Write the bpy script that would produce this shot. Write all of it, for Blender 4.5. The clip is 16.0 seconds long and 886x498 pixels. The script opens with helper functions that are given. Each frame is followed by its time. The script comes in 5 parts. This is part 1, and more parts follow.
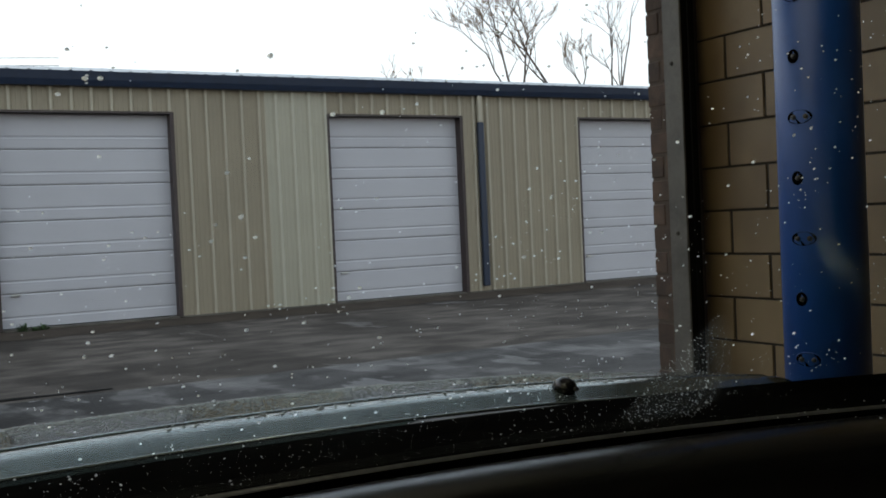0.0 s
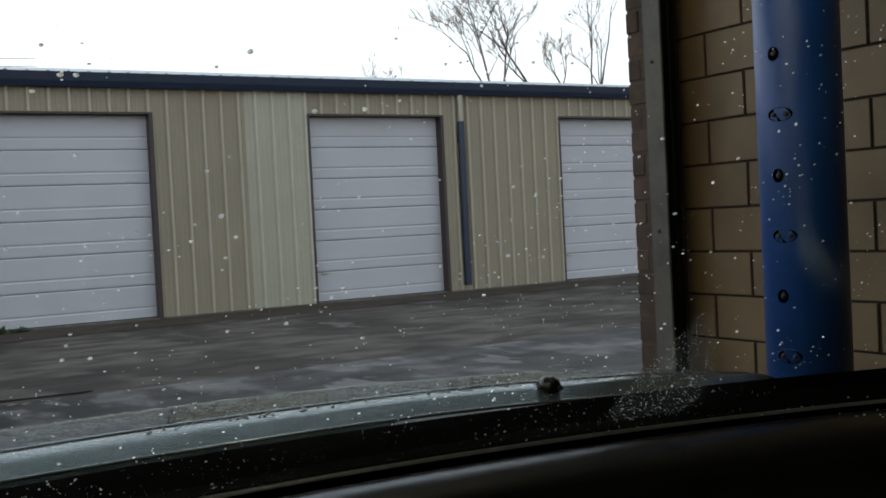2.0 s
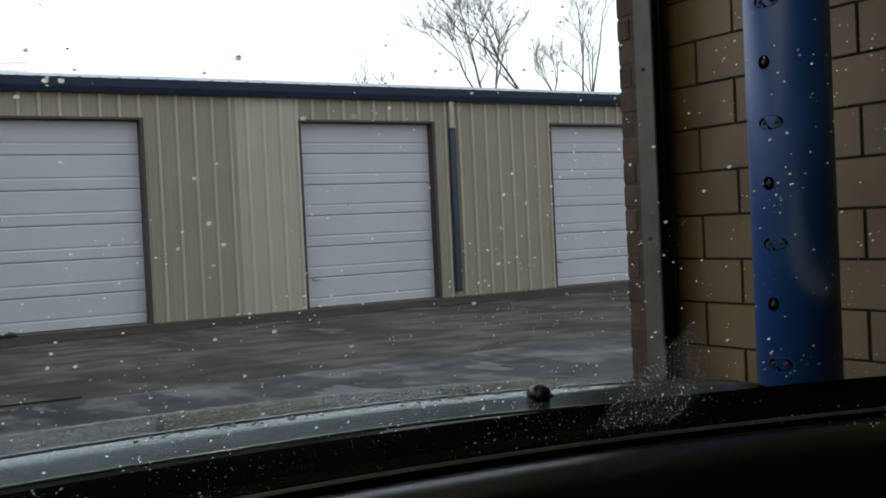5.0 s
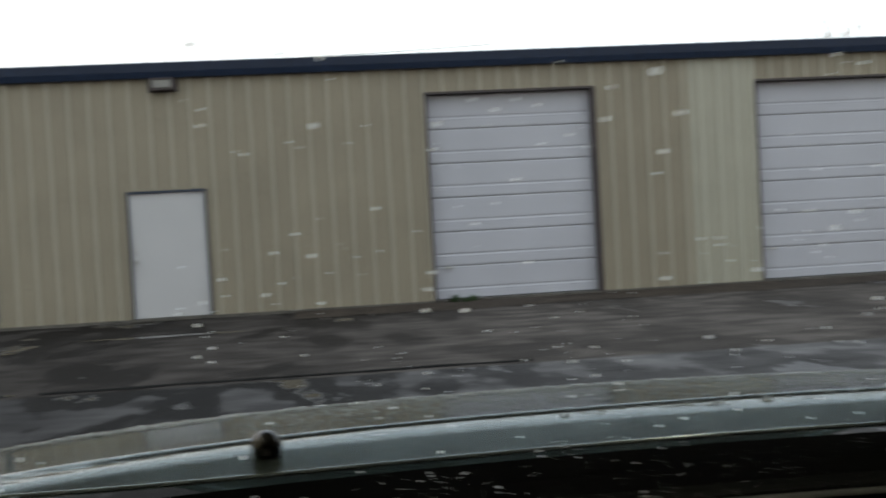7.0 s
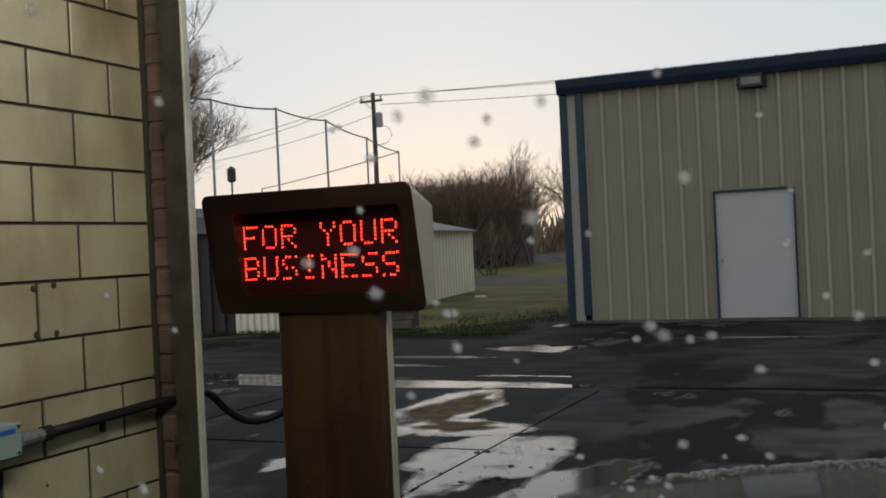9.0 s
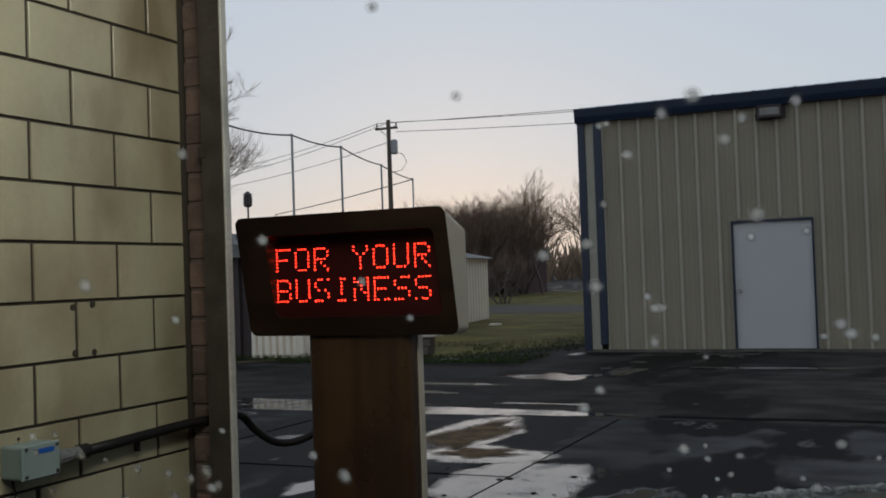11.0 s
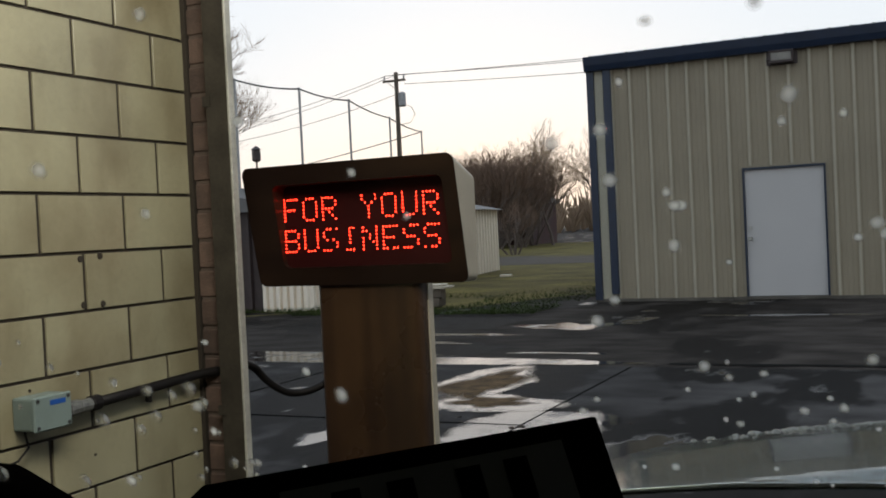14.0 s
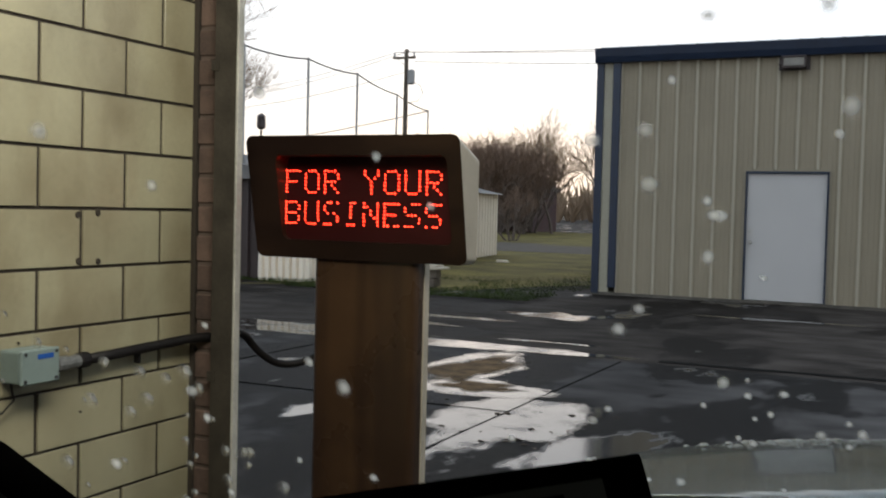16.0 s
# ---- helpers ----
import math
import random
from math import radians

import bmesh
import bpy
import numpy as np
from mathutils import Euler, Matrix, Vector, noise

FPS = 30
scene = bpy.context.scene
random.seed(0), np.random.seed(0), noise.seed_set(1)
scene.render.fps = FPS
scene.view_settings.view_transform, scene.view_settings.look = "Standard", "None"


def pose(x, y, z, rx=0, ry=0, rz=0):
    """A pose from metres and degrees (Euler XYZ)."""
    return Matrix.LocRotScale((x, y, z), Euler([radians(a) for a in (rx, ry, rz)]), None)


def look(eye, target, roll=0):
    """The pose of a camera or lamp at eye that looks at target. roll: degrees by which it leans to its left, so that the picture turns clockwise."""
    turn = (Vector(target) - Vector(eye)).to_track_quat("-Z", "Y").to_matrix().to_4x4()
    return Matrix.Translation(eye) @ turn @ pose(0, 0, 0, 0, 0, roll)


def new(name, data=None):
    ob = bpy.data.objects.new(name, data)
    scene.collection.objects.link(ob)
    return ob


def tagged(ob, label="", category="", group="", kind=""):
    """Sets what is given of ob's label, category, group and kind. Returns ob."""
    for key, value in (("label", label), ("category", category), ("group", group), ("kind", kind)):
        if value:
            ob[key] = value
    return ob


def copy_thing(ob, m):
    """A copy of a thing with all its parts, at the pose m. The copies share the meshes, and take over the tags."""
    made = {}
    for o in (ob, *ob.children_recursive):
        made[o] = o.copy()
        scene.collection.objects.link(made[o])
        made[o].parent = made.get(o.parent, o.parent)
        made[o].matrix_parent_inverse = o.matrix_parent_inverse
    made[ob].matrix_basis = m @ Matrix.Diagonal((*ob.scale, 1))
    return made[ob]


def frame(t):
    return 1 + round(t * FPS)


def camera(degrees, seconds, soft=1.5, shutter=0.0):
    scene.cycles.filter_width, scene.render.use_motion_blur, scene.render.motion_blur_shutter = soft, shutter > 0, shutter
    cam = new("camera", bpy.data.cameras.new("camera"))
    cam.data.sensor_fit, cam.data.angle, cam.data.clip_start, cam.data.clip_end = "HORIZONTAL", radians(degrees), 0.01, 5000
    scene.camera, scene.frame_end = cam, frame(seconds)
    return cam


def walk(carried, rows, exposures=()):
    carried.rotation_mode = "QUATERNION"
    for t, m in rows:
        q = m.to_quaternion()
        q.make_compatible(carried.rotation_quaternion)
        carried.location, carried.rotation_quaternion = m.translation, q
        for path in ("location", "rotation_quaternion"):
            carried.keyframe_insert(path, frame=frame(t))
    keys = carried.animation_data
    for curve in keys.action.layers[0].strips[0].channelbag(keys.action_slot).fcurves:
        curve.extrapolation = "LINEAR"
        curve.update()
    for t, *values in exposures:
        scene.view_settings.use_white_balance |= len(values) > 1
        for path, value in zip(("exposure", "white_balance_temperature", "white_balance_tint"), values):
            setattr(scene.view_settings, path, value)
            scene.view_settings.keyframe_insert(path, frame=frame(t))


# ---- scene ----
cam = camera(46.22, 16.0, soft=1.8, shutter=0.5)

PATH = [
    (0, pose(0.0002, -0.0001, 1.4514, 88.54, 2.58, -29.58)),
    (0.5, pose(0.0016, 0.0061, 1.4504, 88.36, 2.29, -30.07)),
    (1, pose(-0.0003, 0.0035, 1.4518, 88.68, 2.49, -30.42)),
    (1.5, pose(0.0040, 0.0068, 1.4508, 88.57, 2.90, -30.48)),
    (2, pose(0.0042, 0.0125, 1.4505, 88.46, 2.90, -30.63)),
    (2.5, pose(0.0078, 0.0127, 1.4502, 88.60, 2.84, -30.74)),
    (3, pose(0.0076, 0.0150, 1.4498, 88.63, 2.73, -30.87)),
    (5.5, pose(0.0092, 0.0195, 1.4541, 88.83, 2.74, -31.12)),
    (6, pose(0.0422, 0.1062, 1.4723, 88.92, 4.43, -26.41)),
    (6.5, pose(0.1843, 0.3467, 1.4098, 87.63, 4.03, -15.26)),
    (7, pose(0.1311, 0.3877, 1.3924, 88.43, 3.12, -6.61)),
    (7.5, pose(0.0360, 0.5360, 1.3635, 89.69, 3.05, 4.92)),
    (8, pose(-0.0270, 0.5440, 1.3740, 88.69, 2.52, 15.65)),
    (8.5, pose(-0.1022, 0.5062, 1.4047, 88.94, 1.97, 22.00)),
    (9, pose(-0.1443, 0.5089, 1.4158, 89.92, 2.66, 24.14)),
    (11.5, pose(-0.2186, 0.4476, 1.4025, 91.51, 1.87, 25.06)),
    (12, pose(-0.2216, 0.4478, 1.3992, 91.18, 2.17, 25.54)),
    (12.5, pose(-0.2185, 0.4678, 1.3954, 90.39, 2.16, 24.85)),
    (13, pose(-0.2179, 0.4689, 1.3953, 89.25, 1.60, 23.81)),
    (13.5, pose(-0.2253, 0.4828, 1.3882, 88.70, 1.20, 24.24)),
    (14, pose(-0.2250, 0.4886, 1.3839, 88.89, 2.76, 25.36)),
    (14.5, pose(-0.2200, 0.4903, 1.3822, 89.57, 1.98, 25.19)),
    (15, pose(-0.2254, 0.5027, 1.3786, 89.29, 0.13, 24.14)),
    (15.5, pose(-0.2395, 0.5054, 1.3815, 87.03, -1.98, 23.77)),
    (16, pose(-0.2439, 0.5078, 1.3883, 87.83, -1.42, 25.33)),
]
EXPOSURES = [
    (0, 0.80, 6500, 7), (5.5, 0.80, 6500, 7), (6.5, 0.9, 6550, 7.5), (7.0, 0.92, 6700, 8), (7.5, 0.58, 6850, 9), (8.0, 0.38, 6750, 9), (8.5, 0.44, 6750, 9),
    (9.0, 0.02, 6550, 9), (11.5, -0.27, 6150, 10), (12.0, -0.25, 6150, 10), (12.5, -0.08, 6250, 10), (13.0, 0.28, 6500, 10), (13.5, 0.34, 6600, 10), (14.0, 0.34, 6500, 10), (14.5, 0.14, 6400, 10),
    (15.0, 0.22, 6350, 10), (15.5, 0.80, 6450, 10), (16, 0.66, 6500, 10)]
walk(cam, PATH, EXPOSURES)

# ---- light ----
world = bpy.data.worlds.new("dusk_sky")
scene.world = world
world.use_nodes = True
wn, wl = world.node_tree.nodes, world.node_tree.links
wn.clear()
sky = wn.new("ShaderNodeTexSky")
sky.sky_type, sky.sun_disc = "NISHITA", False
sky.sun_elevation, sky.sun_rotation = radians(3.0), radians(-24)
sky.air_density, sky.dust_density, sky.ozone_density = 1.0, 2.2, 1.5
wbg, wout = wn.new("ShaderNodeBackground"), wn.new("ShaderNodeOutputWorld")
wbg.inputs["Strength"].default_value = 0.5
haze = wn.new("ShaderNodeMix")
haze.data_type = "RGBA"
haze.inputs["Factor"].default_value = 0.98
where, split, tint = wn.new("ShaderNodeTexCoord"), wn.new("ShaderNodeSeparateXYZ"), wn.new("ShaderNodeValToRGB")
wl.new(where.outputs["Generated"], split.inputs[0])
wl.new(split.outputs["Z"], tint.inputs[0])
stops = tint.color_ramp.elements
stops[0].position, stops[0].color = 0.0, (1.46, 1.37, 1.21, 1)
stops[1].position, stops[1].color = 0.45, (1.20, 1.38, 1.60, 1)
mid = stops.new(0.12)
mid.color = (1.32, 1.42, 1.50, 1)
wl.new(tint.outputs[0], haze.inputs["B"])
wl.new(sky.outputs[0], haze.inputs["A"])
wl.new(haze.outputs["Result"], wbg.inputs[0])
wl.new(wbg.outputs[0], wout.inputs[0])

sun = new("sun", bpy.data.lights.new("sun", "SUN"))
sun.data.energy, sun.data.angle, sun.data.color = 0.08, radians(50), (1.0, 0.82, 0.66)
sun.matrix_world = look((-17, 40, 4), (0, 0, 0))

# ---- materials ----
def mat(name, color, rough=0.6, metal=0.0, vary=0.15, scale=6.0, grain=60.0, bump=0.0, spec=0.5, island=0.0, coat=0.0):
    """A node material: base colour varied at two scales, fine relief, worn roughness."""
    m = bpy.data.materials.new(name)
    m.use_nodes = True
    n, l = m.node_tree.nodes, m.node_tree.links
    b = n["Principled BSDF"]
    b.inputs["Metallic"].default_value = metal
    b.inputs["Specular IOR Level"].default_value = spec
    b.inputs["Coat Weight"].default_value = coat
    pos = n.new("ShaderNodeNewGeometry")
    big, fine = n.new("ShaderNodeTexNoise"), n.new("ShaderNodeTexNoise")
    big.inputs["Scale"].default_value, fine.inputs["Scale"].default_value = scale, grain
    big.inputs["Detail"].default_value, fine.inputs["Detail"].default_value = 4, 3
    for k in (big, fine):
        l.new(pos.outputs["Position"], k.inputs["Vector"])
    add = n.new("ShaderNodeMath")
    add.operation = "MULTIPLY_ADD"
    l.new(fine.outputs["Fac"], add.inputs[0])
    add.inputs[1].default_value = 0.5
    l.new(big.outputs["Fac"], add.inputs[2])
    ramp = n.new("ShaderNodeValToRGB")
    e = ramp.color_ramp.elements
    e[0].position, e[1].position = 0.5, 1.0
    e[0].color = (*[c * (1 - vary) for c in color], 1)
    e[1].color = (*[min(1, c * (1 + vary)) for c in color], 1)
    l.new(add.outputs[0], ramp.inputs[0])
    out = ramp.outputs[0]
    if island:
        info = n.new("ShaderNodeObjectInfo")
        hsv = n.new("ShaderNodeHueSaturation")
        mr = n.new("ShaderNodeMapRange")
        mr.inputs[3].default_value, mr.inputs[4].default_value = 1 - island, 1 + island
        l.new(info.outputs["Random"], mr.inputs[0])
        l.new(mr.outputs[0], hsv.inputs["Value"])
        l.new(out, hsv.inputs["Color"])
        out = hsv.outputs[0]
    l.new(out, b.inputs["Base Color"])
    rr = n.new("ShaderNodeMapRange")
    rr.inputs[3].default_value, rr.inputs[4].default_value = max(0.02, rough * 0.8), min(1, rough * 1.2)
    l.new(big.outputs["Fac"], rr.inputs[0])
    l.new(rr.outputs[0], b.inputs["Roughness"])
    if bump:
        bp = n.new("ShaderNodeBump")
        bp.inputs["Strength"].default_value, bp.inputs["Distance"].default_value = bump, 0.01
        l.new(fine.outputs["Fac"], bp.inputs["Height"])
        l.new(bp.outputs[0], b.inputs["Normal"])
    return m


def emit(name, color, strength):
    m = bpy.data.materials.new(name)
    m.use_nodes = True
    b = m.node_tree.nodes["Principled BSDF"]
    b.inputs["Base Color"].default_value = (*color, 1)
    b.inputs["Emission Color"].default_value = (*color, 1)
    b.inputs["Emission Strength"].default_value = strength
    return m


def clear_glass(name, gloss, tint=(1, 1, 1), haze=0.0):
    """A thin pane: lets light through straight, mirrors a little by Fresnel; haze: a share of scattered light."""
    m = bpy.data.materials.new(name)
    m.use_nodes = True
    n, l = m.node_tree.nodes, m.node_tree.links
    n.remove(n["Principled BSDF"])
    tr, gl, mix, fr = n.new("ShaderNodeBsdfTransparent"), n.new("ShaderNodeBsdfGlossy"), n.new("ShaderNodeMixShader"), n.new("ShaderNodeFresnel")
    tr.inputs[0].default_value = (*tint, 1)
    gl.inputs["Roughness"].default_value = 0.02
    fr.inputs[0].default_value = gloss
    l.new(fr.outputs[0], mix.inputs[0])
    l.new(tr.outputs[0], mix.inputs[1])
    l.new(gl.outputs[0], mix.inputs[2])
    last = mix
    if haze:
        df, mx = n.new("ShaderNodeBsdfTranslucent"), n.new("ShaderNodeMixShader")
        df.inputs[0].default_value = (0.8, 0.85, 0.85, 1)
        mx.inputs[0].default_value = haze
        l.new(mix.outputs[0], mx.inputs[1])
        l.new(df.outputs[0], mx.inputs[2])
        last = mx
    l.new(last.outputs[0], n["Material Output"].inputs[0])
    return m


def water_glass(name, cloudy, clear):
    """Rain drops: clear refracting water mixed with white painted for refracted sky, thinning out towards the rim."""
    m = bpy.data.materials.new(name)
    m.use_nodes = True
    n, l = m.node_tree.nodes, m.node_tree.links
    b = n["Principled BSDF"]
    b.inputs["Roughness"].default_value = 0.0
    b.inputs["IOR"].default_value = 1.33
    b.inputs["Transmission Weight"].default_value = 1.0
    tl, tr, m1, m2 = n.new("ShaderNodeBsdfTranslucent"), n.new("ShaderNodeBsdfTransparent"), n.new("ShaderNodeMixShader"), n.new("ShaderNodeMixShader")
    tl.inputs[0].default_value = (0.92, 0.97, 0.99, 1)
    thick, amount = n.new("ShaderNodeAttribute"), n.new("ShaderNodeMath")
    thick.attribute_name = "thickness"
    amount.operation = "MULTIPLY"
    l.new(thick.outputs["Fac"], amount.inputs[0])
    amount.inputs[1].default_value = 1.0 - clear
    m1.inputs[0].default_value = cloudy
    l.new(b.outputs[0], m1.inputs[1])
    l.new(tl.outputs[0], m1.inputs[2])
    l.new(amount.outputs[0], m2.inputs[0])
    l.new(tr.outputs[0], m2.inputs[1])
    l.new(m1.outputs[0], m2.inputs[2])
    l.new(m2.outputs[0], n["Material Output"].inputs[0])
    return m


def stained_or_lit(name, color, stain_or_sheen, rough, amount, stretch, scale, island=0.0, bump=0.05, floor_=0.0, spec=0.5):
    """A painted or glazed face: streaks drawn out upright over cloudy patches, as stains or painted reflections."""
    m = mat(name, color, rough, vary=0.12, scale=3.0, grain=50, bump=bump, island=island, spec=spec)
    n, l = m.node_tree.nodes, m.node_tree.links
    b = n["Principled BSDF"]
    old = b.inputs["Base Color"].links[0].from_socket
    pos, mp = n.new("ShaderNodeNewGeometry"), n.new("ShaderNodeMapping")
    mp.inputs["Scale"].default_value = stretch
    l.new(pos.outputs["Position"], mp.inputs[0])
    streak, cloud = n.new("ShaderNodeTexNoise"), n.new("ShaderNodeTexNoise")
    streak.inputs["Scale"].default_value, streak.inputs["Detail"].default_value = scale, 5
    cloud.inputs["Scale"].default_value, cloud.inputs["Detail"].default_value = 2.2, 4
    l.new(mp.outputs[0], streak.inputs["Vector"])
    l.new(pos.outputs["Position"], cloud.inputs["Vector"])
    both, rmp = n.new("ShaderNodeMath"), n.new("ShaderNodeMapRange")
    both.operation = "MULTIPLY"
    l.new(streak.outputs["Fac"], both.inputs[0])
    l.new(cloud.outputs["Fac"], both.inputs[1])
    l.new(both.outputs[0], rmp.inputs[0])
    rmp.inputs[1].default_value, rmp.inputs[2].default_value = 0.20, 0.42
    rmp.inputs[3].default_value, rmp.inputs[4].default_value = floor_, amount
    mix = n.new("ShaderNodeMix")
    mix.data_type = "RGBA"
    l.new(rmp.outputs[0], mix.inputs["Factor"])
    l.new(old, mix.inputs["A"])
    mix.inputs["B"].default_value = (*stain_or_sheen, 1)
    l.new(mix.outputs["Result"], b.inputs["Base Color"])
    return m


def film_water(name, color, r_lo, r_hi, seed, spec=0.5):
    """A thin sheet of water, glassy in places and broken up by grit in others."""
    m = mat(name, color, 0.1, vary=0.3, scale=1.5, spec=spec)
    n, l = m.node_tree.nodes, m.node_tree.links
    b = n["Principled BSDF"]
    pos, mp, nz, mr = n.new("ShaderNodeNewGeometry"), n.new("ShaderNodeMapping"), n.new("ShaderNodeTexNoise"), n.new("ShaderNodeMapRange")
    mp.inputs["Location"].default_value = (seed, 0, 0)
    l.new(pos.outputs["Position"], mp.inputs[0])
    l.new(mp.outputs[0], nz.inputs["Vector"])
    nz.inputs["Scale"].default_value, nz.inputs["Detail"].default_value, nz.inputs["Roughness"].default_value = 3.2, 6, 0.62
    l.new(nz.outputs["Fac"], mr.inputs[0])
    mr.inputs[1].default_value, mr.inputs[2].default_value = 0.48, 0.66
    mr.inputs[3].default_value, mr.inputs[4].default_value = r_lo, r_hi
    l.new(mr.outputs[0], b.inputs["Roughness"])
    bp = n.new("ShaderNodeBump")
    bp.inputs["Strength"].default_value, bp.inputs["Distance"].default_value = 0.05, 0.004
    l.new(nz.outputs["Fac"], bp.inputs["Height"])
    l.new(bp.outputs[0], b.inputs["Normal"])
    return m


def ground_mat(name, dry, wet_col, seed, level, low=None, rough=(0.85, 0.5), pale_right=0.0, edge=0.016, stretch=(0.6, 1.0, 1)):
    """Pavement after rain: dry, damp and flooded parts in blotches drawn out along the lane."""
    m = bpy.data.materials.new(name)
    m.use_nodes = True
    n, l = m.node_tree.nodes, m.node_tree.links
    b = n["Principled BSDF"]
    pos, mp = n.new("ShaderNodeNewGeometry"), n.new("ShaderNodeMapping")
    mp.inputs["Location"].default_value = (seed, seed * 0.7, 0)
    mp.inputs["Scale"].default_value = stretch
    l.new(pos.outputs["Position"], mp.inputs[0])
    blot = n.new("ShaderNodeTexNoise")
    blot.inputs["Scale"].default_value, blot.inputs["Detail"].default_value, blot.inputs["Roughness"].default_value = 0.8, 5, 0.55
    l.new(mp.outputs[0], blot.inputs["Vector"])
    field = blot.outputs["Fac"]
    if low:
        sep, fall, plus = n.new("ShaderNodeSeparateXYZ"), n.new("ShaderNodeMapRange"), n.new("ShaderNodeMath")
        l.new(pos.outputs["Position"], sep.inputs[0])
        l.new(sep.outputs["Y"], fall.inputs[0])
        fall.inputs[1].default_value, fall.inputs[2].default_value = low[0], low[1]
        fall.inputs[3].default_value, fall.inputs[4].default_value = low[2], 0.0
        l.new(field, plus.inputs[0])
        l.new(fall.outputs[0], plus.inputs[1])
        field = plus.outputs[0]
    fine = n.new("ShaderNodeTexNoise")
    fine.inputs["Scale"].default_value, fine.inputs["Detail"].default_value = 70, 4
    l.new(pos.outputs["Position"], fine.inputs["Vector"])
    mid = n.new("ShaderNodeTexNoise")
    mid.inputs["Scale"].default_value, mid.inputs["Detail"].default_value = 5, 5
    mid_map, mid_cut = n.new("ShaderNodeMapping"), n.new("ShaderNodeMapRange")
    mid_map.inputs["Scale"].default_value = (0.3, 0.55, 1)
    l.new(pos.outputs["Position"], mid_map.inputs[0])
    l.new(mid_map.outputs[0], mid.inputs["Vector"])
    l.new(mid.outputs["Fac"], mid_cut.inputs[0])
    mid_cut.inputs[1].default_value, mid_cut.inputs[2].default_value = 0.36, 0.66
    ramp = n.new("ShaderNodeValToRGB")
    e = ramp.color_ramp.elements
    e[0].position, e[1].position = level - edge, level + edge
    l.new(field, ramp.inputs[0])
    flood = n.new("ShaderNodeValToRGB")
    e = flood.color_ramp.elements
    e[0].position, e[1].position = level + 0.12, level + 0.16
    l.new(field, flood.inputs[0])
    tone = n.new("ShaderNodeMix")
    tone.data_type = "RGBA"
    tone.inputs["A"].default_value, tone.inputs["B"].default_value = (*[c * 0.68 for c in dry], 1), (*[c * 1.28 for c in dry], 1)
    l.new(mid_cut.outputs[0], tone.inputs["Factor"])
    col = n.new("ShaderNodeMix")
    col.data_type = "RGBA"
    l.new(tone.outputs["Result"], col.inputs["A"])
    col.inputs["B"].default_value = (*wet_col, 1)
    pale = col.outputs["Result"]
    if pale_right:
        # the colour grows paler and the wet parts weaker towards the right
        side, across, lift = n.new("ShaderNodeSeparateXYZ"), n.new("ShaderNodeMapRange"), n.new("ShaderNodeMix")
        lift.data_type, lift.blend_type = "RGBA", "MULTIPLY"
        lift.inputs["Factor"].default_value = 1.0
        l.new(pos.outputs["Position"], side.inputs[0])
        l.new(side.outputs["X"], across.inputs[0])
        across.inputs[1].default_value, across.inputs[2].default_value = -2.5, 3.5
        across.inputs[3].default_value, across.inputs[4].default_value = 1.0, pale_right
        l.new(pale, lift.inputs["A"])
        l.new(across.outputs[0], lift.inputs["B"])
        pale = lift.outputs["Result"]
    l.new(pale, b.inputs["Base Color"])
    damp, deep = ramp.outputs[0], flood.outputs[0]
    if pale_right:
        less = n.new("ShaderNodeMapRange")
        l.new(side.outputs["X"], less.inputs[0])
        less.inputs[1].default_value, less.inputs[2].default_value = -0.5, 3.0
        less.inputs[3].default_value, less.inputs[4].default_value = 1.0, 0.55
        scaled = []
        for amount in (damp, deep):
            times = n.new("ShaderNodeMath")
            times.operation = "MULTIPLY"
            l.new(amount, times.inputs[0])
            l.new(less.outputs[0], times.inputs[1])
            scaled.append(times.outputs[0])
        damp, deep = scaled
    l.new(damp, col.inputs["Factor"])
    r1, r2 = n.new("ShaderNodeMix"), n.new("ShaderNodeMix")
    r1.inputs["A"].default_value, r1.inputs["B"].default_value = rough
    l.new(damp, r1.inputs["Factor"])
    l.new(r1.outputs["Result"], r2.inputs["A"])
    r2.inputs["B"].default_value = 0.13
    l.new(deep, r2.inputs["Factor"])
    l.new(r2.outputs["Result"], b.inputs["Roughness"])
    sp = n.new("ShaderNodeMapRange")
    sp.inputs[3].default_value, sp.inputs[4].default_value = 0.02, 0.45
    l.new(deep, sp.inputs[0])
    l.new(sp.outputs[0], b.inputs["Specular IOR Level"])
    inv = n.new("ShaderNodeMath")
    inv.operation = "SUBTRACT"
    inv.inputs[0].default_value = 1.0
    l.new(deep, inv.inputs[1])
    bp = n.new("ShaderNodeBump")
    bp.inputs["Distance"].default_value = 0.006
    l.new(inv.outputs[0], bp.inputs["Strength"])
    l.new(fine.outputs["Fac"], bp.inputs["Height"])
    l.new(bp.outputs[0], b.inputs["Normal"])
    return m


